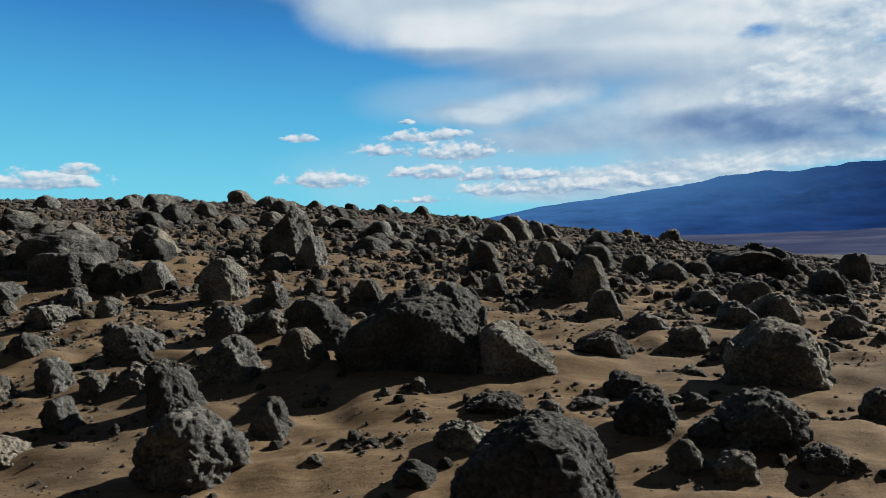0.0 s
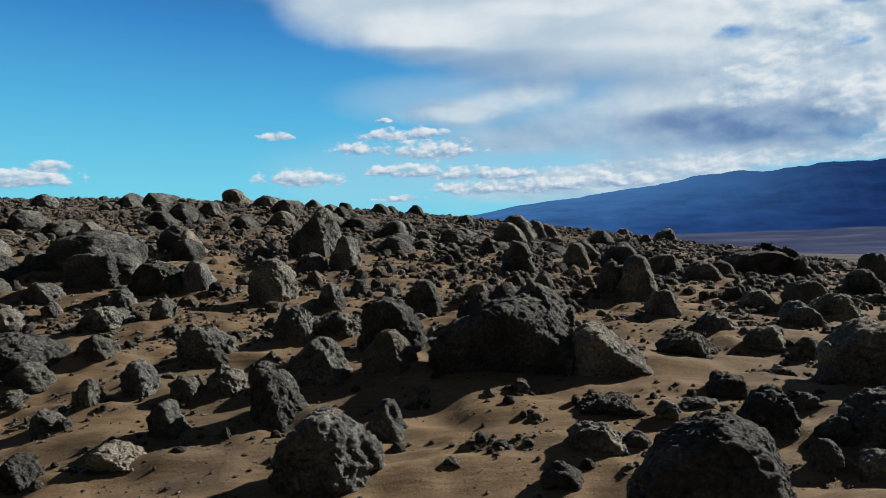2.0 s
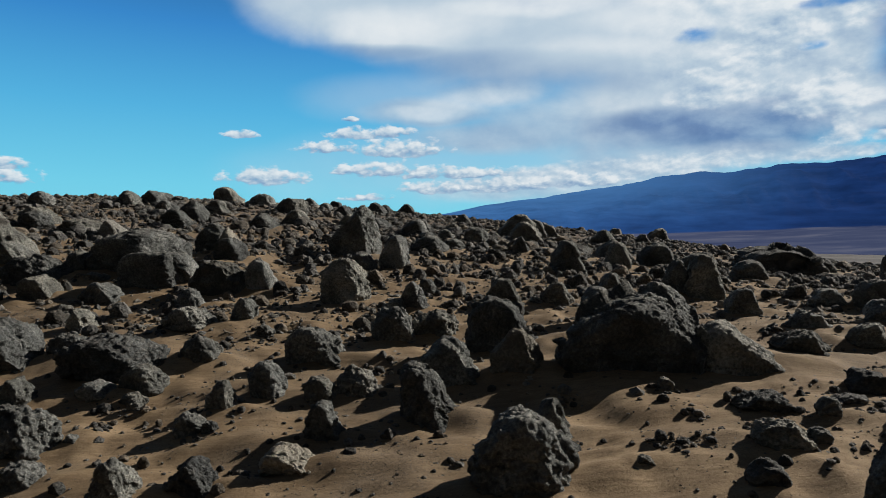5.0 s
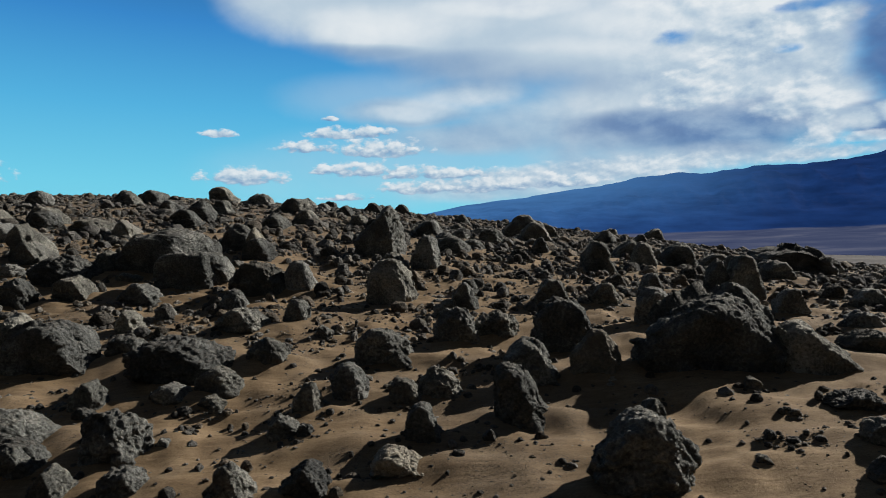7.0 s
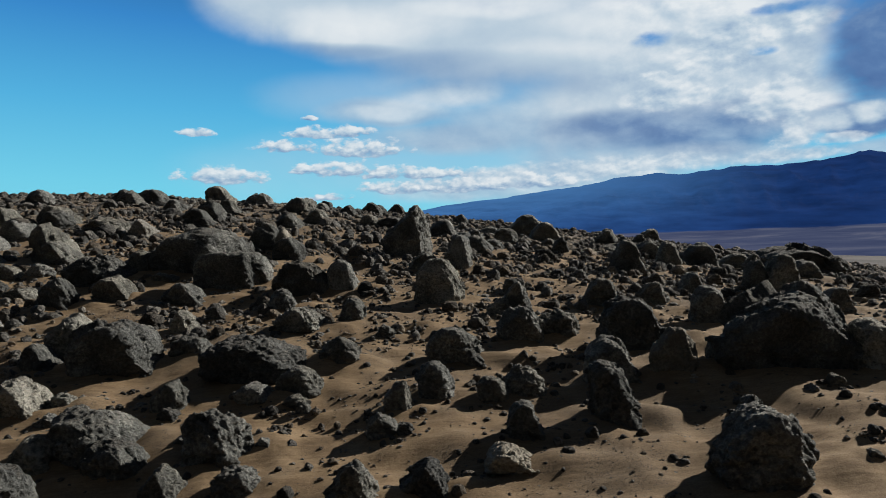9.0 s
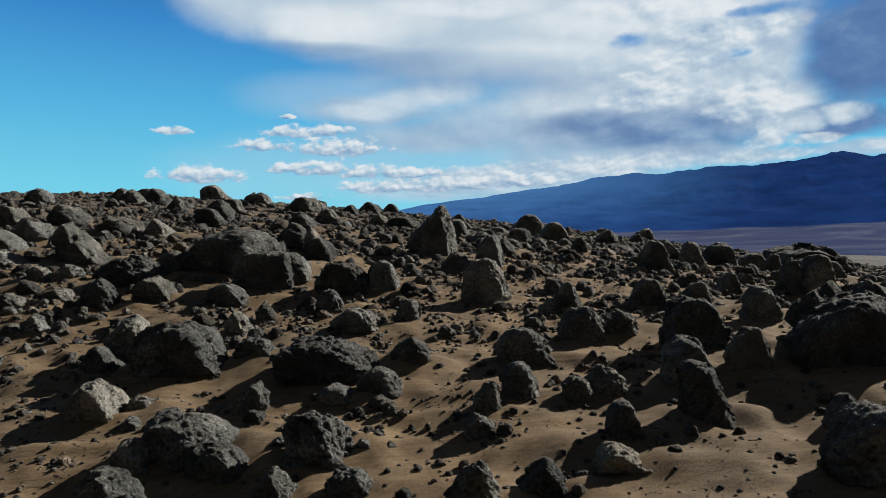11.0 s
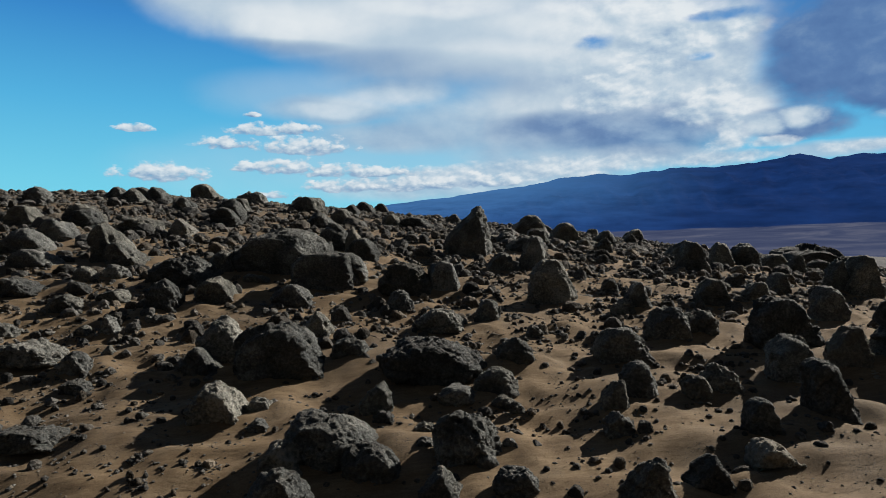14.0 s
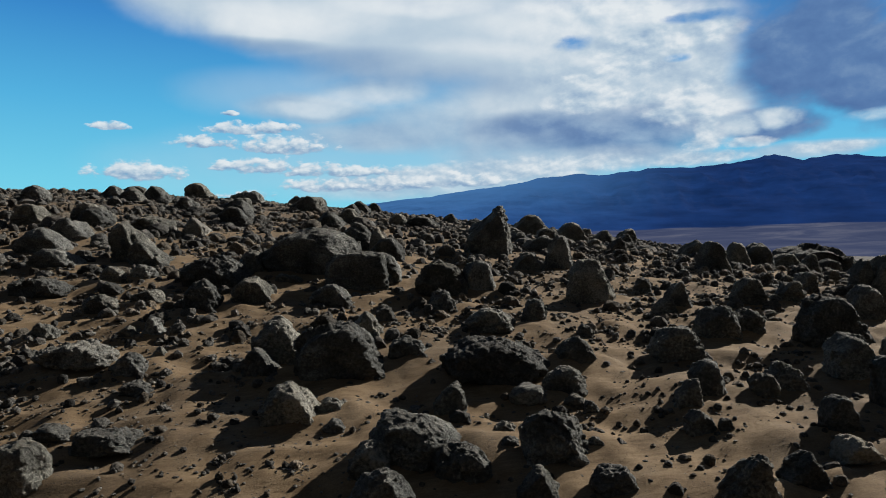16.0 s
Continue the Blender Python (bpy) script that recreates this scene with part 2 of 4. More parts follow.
def rock_material(name, dark, mid, light, pits, dust, tan=(1.12, 1.08, 1.0)):
    """Weathered basalt: pitted skin, paler worn faces, some brown dust on what looks upwards."""
    made, n, shader, out = material(name)
    place = n.node("ShaderNodeNewGeometry").outputs["Position"]
    luck = n.node("ShaderNodeObjectInfo").outputs["Random"]
    big = n.noise(place, 1.7, 4.0, 0.6)
    grain = n.noise(place, 26.0, 6.0, 0.68)
    speck = n.noise(place, 90.0, 3.0, 0.6)
    holes = n.cells(n.vec("ADD", place, n.xyz(n.math("MULTIPLY", grain, 0.14), n.math("MULTIPLY", speck, 0.09), n.math("MULTIPLY", big, 0.2))), pits)
    tone = n.math("ADD", n.math("MULTIPLY", grain, 0.55), n.math("MULTIPLY_ADD", big, 0.55, n.math("MULTIPLY_ADD", luck, 0.14, -0.12)))
    colour = n.ramp(tone, [(0.38, dark), (0.52, mid), (0.66, light)])
    colour = n.mix(n.math("MULTIPLY", n.smooth(holes, 0.42, 0.12), 0.55), colour, dark)
    up = n.split(n.node("ShaderNodeNewGeometry").outputs["Normal"])[2]
    sand = n.math("MULTIPLY", n.smooth(n.math("MULTIPLY_ADD", grain, 0.9, n.math("MULTIPLY", up, 0.45)), 0.72, 1.0), dust)
    colour = n.mix(sand, colour, (0.17, 0.12, 0.075))
    island = n.node("ShaderNodeNewGeometry").outputs["Random Per Island"]
    colour = n.mix(1.0, colour, n.ramp(n.math("FRACT", n.math("ADD", island, luck)), [(0.0, (0.80, 0.81, 0.82)), (0.6, (1.0, 1.0, 0.98)), (0.85, tan), (1.0, tan)]), "MULTIPLY")
    n.put(colour, shader.inputs["Base Color"])
    shader.inputs["Roughness"].default_value = 0.92
    shader.inputs["Specular IOR Level"].default_value = 0.22
    knobs = n.noise(place, 9.0, 5.0, 0.65, 0.3)
    height = n.math("ADD", n.math("MULTIPLY_ADD", knobs, 1.6, n.math("MULTIPLY", grain, 1.1)), n.math("MULTIPLY_ADD", speck, 0.45, n.math("MULTIPLY", n.smooth(holes, 0.0, 0.5), 0.6)))
    n.put(bump(n, height, 0.8, 0.05), shader.inputs["Normal"])
    return made


BASALT = rock_material("grey_basalt", (0.050, 0.052, 0.051), (0.125, 0.128, 0.121), (0.325, 0.321, 0.295), 17.0, 0.2)
SCORIA = rock_material("dark_scoria", (0.046, 0.048, 0.047), (0.110, 0.113, 0.108), (0.29, 0.286, 0.264), 11.0, 0.2)
PALE = rock_material("pale_weathered_rock", (0.12, 0.115, 0.104), (0.22, 0.21, 0.187), (0.34, 0.325, 0.285), 22.0, 0.4)
RUBBLE = rock_material("rubble_rock", (0.036, 0.036, 0.034), (0.105, 0.102, 0.095), (0.24, 0.229, 0.208), 20.0, 0.2, (1.2, 1.04, 0.86))


def sand_material():
    """Brown desert sand with wind grain, coarse grit and darker gravelly patches."""
    made, n, shader, out = material("desert_sand")
    place = n.node("ShaderNodeNewGeometry").outputs["Position"]
    px, py, pz = n.split(place)
    broad = n.noise(place, 0.35, 4.0, 0.6)
    blotch = n.noise(place, 1.9, 5.0, 0.6)
    grit = n.noise(place, 48.0, 5.0, 0.72)
    ripple = n.noise(n.vec("MULTIPLY", place, (2.2, 11.0, 6.0)), 1.6, 4.0, 0.55, 0.4)
    tone = n.math("ADD", n.math("MULTIPLY", blotch, 0.5), n.math("MULTIPLY_ADD", grit, 0.3, n.math("MULTIPLY", ripple, 0.25)))
    colour = n.ramp(tone, [(0.34, (0.092, 0.063, 0.036)), (0.50, (0.170, 0.118, 0.069)), (0.66, (0.285, 0.204, 0.122))])
    gravel = n.smooth(n.math("MULTIPLY_ADD", broad, 0.7, n.math("MULTIPLY", blotch, 0.5)), 0.56, 0.74)
    far = n.smooth(py, 16.0, 48.0)
    gravel = n.math("MAXIMUM", n.math("MULTIPLY", gravel, 0.6), n.math("MULTIPLY", far, n.math("MULTIPLY_ADD", blotch, 0.6, 0.55)), clamp=True)
    peb = n.smooth(n.math("MULTIPLY_ADD", gravel, 0.12, n.noise(place, 75.0, 2.0, 0.5)), 0.66, 0.74)
    colour = n.mix(n.math("MULTIPLY", gravel, 0.75), colour, (0.068, 0.055, 0.043))
    colour = n.mix(peb, colour, (0.055, 0.050, 0.046))
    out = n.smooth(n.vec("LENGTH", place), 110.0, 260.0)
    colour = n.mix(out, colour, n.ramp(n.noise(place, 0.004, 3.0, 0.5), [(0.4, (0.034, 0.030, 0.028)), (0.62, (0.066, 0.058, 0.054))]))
    n.put(colour, shader.inputs["Base Color"])
    shader.inputs["Roughness"].default_value = 0.95
    shader.inputs["Specular IOR Level"].default_value = 0.15
    height = n.math("ADD", n.math("MULTIPLY", grit, 0.4), n.math("MULTIPLY_ADD", ripple, 0.35, n.math("MULTIPLY", peb, 1.0)))
    n.put(bump(n, height, 0.8, 0.02), shader.inputs["Normal"])
    return made


SAND = sand_material()


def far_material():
    """Distant range and its fan; haze of kilometres of blue air painted as emission."""
    made, n, shader, out = material("painted_haze_distance")
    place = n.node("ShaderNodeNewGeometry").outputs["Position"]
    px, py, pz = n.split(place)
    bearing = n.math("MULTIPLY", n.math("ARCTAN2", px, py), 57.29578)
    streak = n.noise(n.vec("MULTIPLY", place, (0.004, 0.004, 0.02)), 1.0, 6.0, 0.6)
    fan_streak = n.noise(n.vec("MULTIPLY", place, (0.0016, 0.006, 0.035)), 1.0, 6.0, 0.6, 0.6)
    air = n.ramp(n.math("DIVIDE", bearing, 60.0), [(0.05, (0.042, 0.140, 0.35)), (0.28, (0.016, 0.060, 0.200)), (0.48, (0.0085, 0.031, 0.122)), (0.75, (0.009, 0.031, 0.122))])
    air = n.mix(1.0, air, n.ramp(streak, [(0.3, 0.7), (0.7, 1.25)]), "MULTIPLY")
    # lighter haze painted onto the high slopes at low bearings
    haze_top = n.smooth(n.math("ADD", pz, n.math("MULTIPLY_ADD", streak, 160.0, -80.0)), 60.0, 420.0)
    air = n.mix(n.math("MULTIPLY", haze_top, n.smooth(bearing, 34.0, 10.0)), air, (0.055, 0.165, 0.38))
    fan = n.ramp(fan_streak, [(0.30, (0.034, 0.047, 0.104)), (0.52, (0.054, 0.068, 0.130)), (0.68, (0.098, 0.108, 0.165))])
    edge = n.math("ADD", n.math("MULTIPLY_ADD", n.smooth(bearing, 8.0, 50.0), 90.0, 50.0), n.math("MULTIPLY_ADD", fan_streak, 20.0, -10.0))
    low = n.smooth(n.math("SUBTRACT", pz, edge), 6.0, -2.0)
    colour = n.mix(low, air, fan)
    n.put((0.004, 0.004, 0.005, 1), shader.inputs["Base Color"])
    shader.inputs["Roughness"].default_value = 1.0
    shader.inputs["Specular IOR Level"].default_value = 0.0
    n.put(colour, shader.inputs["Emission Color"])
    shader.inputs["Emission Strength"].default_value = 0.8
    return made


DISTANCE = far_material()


# ---------------------------------------------------------------- numbers and shapes
def lattice(ix, iy, iz, seed):
    h = (ix * 374761393 + iy * 668265263 + iz * 2147483647 + seed * 1274126177) & 0xFFFFFFFF
    h = ((h ^ (h >> 13)) * 1274126177) & 0xFFFFFFFF
    return ((h ^ (h >> 16)) & 0xFFFF) / 32767.5 - 1.0


def value_noise(p, seed=0):
    """Smooth noise from -1 to 1 at the rows of p."""
    base = np.floor(p).astype(np.int64)
    f = p - base
    f = f * f * f * (f * (f * 6 - 15) + 10)
    total = 0.0
    for dx in (0, 1):
        for dy in (0, 1):
            for dz in (0, 1):
                weight = (f[:, 0] if dx else 1 - f[:, 0]) * (f[:, 1] if dy else 1 - f[:, 1]) * (f[:, 2] if dz else 1 - f[:, 2])
                total = total + weight * lattice(base[:, 0] + dx, base[:, 1] + dy, base[:, 2] + dz, seed)
    return total


def fractal(p, seed=0, octaves=4, gain=0.5, ridged=False):
    total, size = 0.0, 1.0
    for k in range(octaves):
        one = value_noise(p * 2.03**k + 7.3 * k, seed + k)
        total = total + size * ((1 - 2 * np.abs(one)) if ridged else one)
        size *= gain
    return total


COEF = [-0.5912, 2.828, 5.0766, -5.427, -1.4286, -1.8224, 1.5364, -1.0828, 0.9592, 0.1463, 2.2219, -0.4605]


def slope(x, y):
    """The broad slope of the boulder field, falling away to the valley all round."""
    x, y = np.asarray(x, float), np.asarray(y, float)
    cx, cy = np.clip(x, -42, 42), np.clip(y, 4.0, 95.0)
    u, v = cx / 20, np.log1p(cy / 25)
    terms = (1, u, v, u * v, u * u, v * v, u * u * v, u * v * v, v**3, u**3, u * v**3, u * u * v * v)
    z = sum(c * t for c, t in zip(COEF, terms)) - 0.12 * np.clip(4.0 - y, 0, 60)
    for dx, dy, rise, rx, ry in ((11, 26, -0.5, 6, 6), (3.5, 41, -0.5, 6, 8), (-8.9, 19.2, 0.25, 2.5, 2.5)):
        z = z + rise * np.exp(-(((x - dx) / rx) ** 2) - ((y - dy) / ry) ** 2)
    out = np.clip(y - 60 + 0.9 * np.clip(x - 5, 0, 60), 0, None) + np.clip(-40 - y, 0, None) + np.clip(np.abs(x + 4) - 42, 0, None)
    k = np.clip(out / 120, 0, 1)
    k = k * k * (3 - 2 * k)
    return z * (1 - k) - 9.0 * k


def ground(x, y):
    """The sand surface: the slope with low drifts and hummocks."""
    x, y = np.asarray(x, float), np.asarray(y, float)
    flat_p = np.stack([x.ravel(), y.ravel(), 0 * x.ravel()], 1)
    near = np.clip(1 - (np.hypot(x + 4, y - 20) - 60) / 60, 0, 1).ravel()
    wave = 0.06 * fractal(flat_p * 0.55, 5, 3) + 0.038 * fractal(flat_p * 1.9, 9, 3) + 0.045 * fractal(flat_p * np.array([0.8, 1.5, 1]), 41, 2, 0.5, True)
    return slope(x, y) + (wave * near).reshape(x.shape)


def sphere(level):
    bm = bmesh.new()
    bmesh.ops.create_icosphere(bm, subdivisions=level, radius=1.0)
    bm.verts.ensure_lookup_table()
    dirs = np.array([v.co[:] for v in bm.verts])
    dirs /= np.linalg.norm(dirs, axis=1)[:, None]
    tris = np.array([[v.index for v in f.verts] for f in bm.faces], np.int32)
    bm.free()
    return dirs, tris


SPHERES = {level: sphere(level) for level in (1, 2, 3, 4, 5, 6, 7)}


def mesh_of(name, verts, tris, smooth=True):
    me = bpy.data.meshes.new(name)
    me.vertices.add(len(verts))
    me.vertices.foreach_set("co", np.ascontiguousarray(verts, np.float32).ravel())
    me.loops.add(tris.size)
    me.loops.foreach_set("vertex_index", np.ascontiguousarray(tris, np.int32).ravel())
    me.polygons.add(len(tris))
    me.polygons.foreach_set("loop_start", np.arange(0, tris.size, tris.shape[1], dtype=np.int32))
    me.polygons.foreach_set("use_smooth", np.full(len(tris), smooth))
    me.update(calc_edges=True)
    return me


KINDS = {
    # how boxy, how many chips and how deep, steepness of the front, lumps, knobs in metres, knob size
    "box": (7.0, 3, (0.94, 1.02), 0.80, 0.030, 0.006, 0.10),
    "block": (4.2, 9, (0.74, 0.98), 0.74, 0.045, 0.014, 0.11),
    "round": (2.8, 12, (0.84, 1.0), 0.78, 0.050, 0.016, 0.11),
    "rough": (3.0, 8, (0.78, 1.0), 0.80, 0.085, 0.026, 0.12),
    "scoria": (2.9, 7, (0.80, 1.0), 0.78, 0.080, 0.032, 0.13),
    "shard": (4.0, 10, (0.66, 0.92), 0.70, 0.040, 0.009, 0.10),
    "lean": (4.2, 7, (0.76, 0.96), 0.70, 0.045, 0.012, 0.11),
    "slab": (3.6, 8, (0.78, 1.0), 0.78, 0.055, 0.012, 0.12),
    "wedge": (4.0, 3, (0.80, 1.0), 0.66, 0.030, 0.008, 0.10),
    "pale": (4.0, 6, (0.74, 0.95), 0.74, 0.040, 0.008, 0.09),
    "crag": (2.8, 3, (1.0, 1.1), 0.64, 0.012, 0.009, 0.13),
    "lobe": (3.0, 6, (0.84, 1.0), 0.78, 0.040, 0.016, 0.13),
    "gable": (4.0, 5, (0.80, 1.0), 0.66, 0.040, 0.012, 0.14),
}
# the broken face that catches the sun on the right of some rocks
BREAKS = {
    "wedge": [((0.86, -0.42, 0.28), 0.52)],
    "pale": [((0.55, -0.42, 0.72), 0.62)],
    "shard": [((0.78, -0.30, 0.48), 0.62)],
    "lean": [((0.78, -0.42, 0.46), 0.52), ((-0.9, -0.2, -0.1), 0.8)],
    "gable": [((0.84, -0.40, 0.30), 0.60)],
    "lobe": [((0.40, -0.42, 0.80), 0.66)],
    "box": [((0.90, -0.42, 0.10), 0.86)],
}


def surface_normals(p, tris):
    a, b, c = p[tris[:, 0]], p[tris[:, 1]], p[tris[:, 2]]
    face = np.cross(b - a, c - a)
    total = np.zeros_like(p)
    for axis in range(3):
        for corner in range(3):
            total[:, axis] += np.bincount(tris[:, corner], face[:, axis], len(p))
    return total / np.maximum(np.linalg.norm(total, axis=1), 1e-12)[:, None]


def rock_shape(kind, seed, level, width, depth, height, profile=(0.65, 0.95, 1, 0.9, 0.6), sink=0.35):
    """A rock about its base point. profile: how high its top stands across its width. Broken faces, worn edges,
    lumps, knobs, pits and cracks; part of it lies below the ground."""
    rng = np.random.default_rng(seed)
    dirs, tris = SPHERES[level]
    boxy, count, cut, front, lump, knob, span = KINDS[kind]
    ways = rng.normal(0, 1, (count, 3)) * np.array([1, 1, 0.8])
    ways /= np.linalg.norm(ways, axis=1)[:, None]
    reach = (np.abs(ways) ** (boxy / (boxy - 1))).sum(1) ** ((boxy - 1) / boxy)
    far = reach * rng.uniform(*cut, count)
    turn = rng.uniform(-0.12, 0.18)
    extra = [((-0.34 + turn, -0.92, -0.08), front), ((0.80, -0.42 + turn, 0.40), front + 0.05)] + BREAKS.get(kind, [])
    if kind == "crag":
        extra = [((-0.24, -0.94, -0.2), 0.66), ((0.62, -0.46, 0.62), 0.84)]
    if kind == "box":
        extra = [((-0.20, -0.97, 0.02), 0.80), ((0.90, -0.42, 0.10), 0.86)]
    more = np.array([way for way, off in extra]) + rng.normal(0, 0.05, (len(extra), 3))
    more /= np.linalg.norm(more, axis=1)[:, None]
    ways, far = np.r_[ways, more], np.r_[far, [off for way, off in extra]]
    hit = np.clip(dirs @ ways.T / far, 0, None)
    r = ((np.abs(dirs) ** boxy).sum(1) ** (18 / boxy) + np.power(hit, 18).sum(1)) ** (-1 / 18)
    p = dirs * r[:, None]
    shift = rng.uniform(-50, 50, 3)
    # lumps and hollows that bend the whole form
    p = p * (1 + lump * fractal(p * 1.9 + shift, seed, 3) / np.maximum(r, 0.5))[:, None]
    x = p[:, 0] / (p[:, 0].max() - p[:, 0].min())
    x = x - (x.max() + x.min()) / 2
    edge = (profile[0] * 0.55, *profile, profile[4] * 0.55)
    crown = np.interp(x, (-0.5, -0.4, -0.2, 0, 0.2, 0.4, 0.5), edge)
    worn = 0.5 * crown + 0.25 * np.interp(x - 0.07, (-0.5, -0.4, -0.2, 0, 0.2, 0.4, 0.5), edge) + 0.25 * np.interp(x + 0.07, (-0.5, -0.4, -0.2, 0, 0.2, 0.4, 0.5), edge)
    bare = np.clip(1 - np.clip(np.abs(2 * x), 0, 0.97) ** boxy, 0.02, 1) ** (1 / boxy)
    z = p[:, 2] / p[:, 2].max()
    z = np.where(z > -0.4, (z + 0.4) / 1.4 * np.clip(worn / bare, 0.2, 1.3), z + 0.4)
    z = z / z.max()
    z = np.where(z < 0, z / max(-z.min(), 1e-6) * sink, z)
    above = z > 0.03
    x = (x - (x[above].min() + x[above].max()) / 2) / (x[above].max() - x[above].min())
    y = p[:, 1] - (p[above, 1].min() + p[above, 1].max()) / 2
    y = y / (y[above].max() - y[above].min())
    q = np.stack([x * width, y * depth, z * height], 1)
    if level < 3:
        return q, tris
    size = (width + depth + height) / 3
    n = surface_normals(q, tris)
    # broken skin: each cell stands a little in or out and leans its own way
    cells = ((16, 0.010, 0.10), (70, 0.006, 0.10), (260, 0.003, 0.08))[: max(1, level - 3)]
    soft = 0.5 if kind in ("round", "lobe") else 0.7 if kind in ("rough", "scoria") else 1.0
    for number, step, tilt in cells:
        seeds = rng.normal(0, 1, (number, 3))
        seeds /= np.linalg.norm(seeds, axis=1)[:, None]
        bent = dirs + 0.09 * np.stack([value_noise(dirs * 5 + shift + 9 * k, seed + k) for k in range(3)], 1)
        cell = np.argmax(bent @ seeds.T, axis=1)
        slant = rng.normal(0, tilt, (number, 3))
        q = q + n * (soft * size * 0.5 * (rng.normal(0, step, number)[cell] + ((dirs - seeds[cell]) * slant[cell]).sum(1)))[:, None]
    if level >= 4:
        n = surface_normals(q, tris)
        # knobs, pits and cracks keep their real size whatever the size of the rock
        span = min(span, size * 0.28)
        knob = min(knob, size * 0.045)
        off = knob * (1.6 * np.abs(value_noise(q / span + shift, seed + 3)) - 0.5)
        if level >= 5:
            off = off + 0.55 * knob * fractal(q / (span * 0.42) + shift, seed + 5, 2, 0.6)
            off = off + 0.009 * fractal(q / 0.05 + shift, seed + 8, 2, 0.7)
            plain = 0.0 if kind in ("crag", "box", "lobe") else 1.0
            crack = np.abs(fractal(q / (size * 0.5) + shift, seed + 21, 2, 0.5))
            off = off - plain * 0.022 * size * np.exp(-((crack / 0.03) ** 2))
            beds = value_noise(q / (size * np.array([0.6, 0.6, 0.16])) + shift, seed + 6)
            off = off + plain * 0.012 * size * np.tanh(4 * beds)
        q = q + n * off[:, None]
    return q, tris


# ---------------------------------------------------------------- boulders that stand out one by one
LABELS = {
    "block": "angular dark grey basalt boulder half sunk in brown sand",
    "round": "rounded dark grey basalt boulder sunk in brown sand",
    "rough": "knobbly dark basalt rock with a pitted, lumpy skin",
    "scoria": "black scoria boulder with deep knobs and pits",
    "shard": "pointed dark grey basalt rock standing up from the sand",
    "wedge": "dark wedge-shaped basalt slab with a narrow sunlit face",
    "pale": "pale weathered block of rock half sunk in sand",
    "crag": "huge cracked basalt boulder with a long sloping back",
    "gable": "steep-sided pointed basalt boulder standing on the slope",
    "lean": "chunky leaning basalt boulder with a sunlit broken face",
    "lobe": "rounded sunlit lobe of basalt split off a larger boulder",
    "slab": "low flat-topped basalt boulder bedded in brown sand",
    "box": "squared block of grey basalt with a flat top",
}
PLACED = []


def boulder(x, y, width, height, kind, profile, seed, depth, mat=None):
    away = math.hypot(max(0.0, abs(x + 4.8) - 5.3), y)
    span = 1250 * max(width, height) / away
    level = 7 if span > 190 else 6 if span > 80 else 5 if span > 27 else 4 if span > 16 else 3
    verts, tris = rock_shape(kind, seed, level, width, depth, height, profile)
    name = "boulder" if width > 0.5 else "rock"
    ob = new(name, mesh_of(name, verts, tris))
    ob.location = (x, y, float(ground(x, y)))
    ob.data.materials.append(mat or {"rough": SCORIA, "scoria": SCORIA, "pale": PALE, "wedge": PALE}.get(kind, BASALT))
    small = "small " if width < 0.5 else "large " if width > 1.0 and kind != "crag" else ""
    tagged(ob, small + LABELS[kind], name, "boulders strewn over the slope")
    PLACED.append((x, y, width, depth, height))
    return ob


boulder(-8.72, 16.10, 1.57, 0.77, "box", (0.9, 0.97, 1, 1, 0.92), 200, 1.10)
boulder(-7.11, 15.40, 1.14, 0.63, "block", (0.8, 1, 0.95, 0.9, 0.8), 201, 0.91)
boulder(-6.27, 15.40, 0.70, 0.68, "block", (0.8, 1, 1, 0.85, 0.6), 202, 0.56)
boulder(-4.36, 14.10, 0.96, 0.86, "round", (0.75, 0.95, 1, 0.9, 0.7), 1203, 0.76)
boulder(-10.96, 15.50, 0.88, 0.51, "block", (0.7, 0.95, 1, 0.85, 0.55), 204, 0.70)
boulder(-11.88, 17.10, 1.54, 0.64, "rough", (0.6, 0.9, 1, 0.95, 0.7), 205, 1.23)
boulder(-11.89, 15.00, 0.73, 0.63, "rough", (0.7, 0.9, 1, 0.8, 0.5), 206, 0.59)
boulder(-9.44, 15.00, 0.91, 0.43, "slab", (0.5, 0.85, 1, 0.85, 0.5), 207, 0.73)
boulder(-6.87, 12.40, 0.86, 0.33, "block", (0.55, 0.9, 1, 0.9, 0.6), 208, 0.69)
boulder(-4.44, 10.50, 0.85, 0.47, "block", (0.65, 1, 0.95, 0.8, 0.5), 209, 0.68)
boulder(-5.44, 11.74, 0.32, 0.21, "rough", (0.6, 1, 0.9, 0.8, 0.6), 210, 0.25)
boulder(-3.32, 11.30, 0.77, 0.53, "rough", (0.6, 0.9, 1, 0.9, 0.7), 211, 0.61)
boulder(-6.10, 10.50, 0.60, 0.37, "rough", (0.6, 0.95, 1, 0.95, 0.7), 212, 0.48)
boulder(-4.85, 9.10, 0.48, 0.45, "round", (0.75, 1, 1, 0.9, 0.7), 213, 0.38)
boulder(-3.70, 9.05, 0.60, 0.40, "rough", (0.65, 1, 0.95, 0.8, 0.55), 214, 0.48)
boulder(-4.15, 8.90, 0.43, 0.28, "rough", (0.7, 1, 0.95, 0.9, 0.6), 215, 0.35)
boulder(-3.95, 7.80, 0.48, 0.41, "shard", (0.75, 1, 0.95, 0.7, 0.4), 216, 0.38)
boulder(-2.84, 8.10, 0.70, 0.69, "lean", (0.95, 1, 0.92, 0.8, 0.55), 217, 0.56)
boulder(-5.33, 8.72, 0.38, 0.38, "rough", (0.5, 0.8, 1, 0.95, 0.6), 218, 0.30)
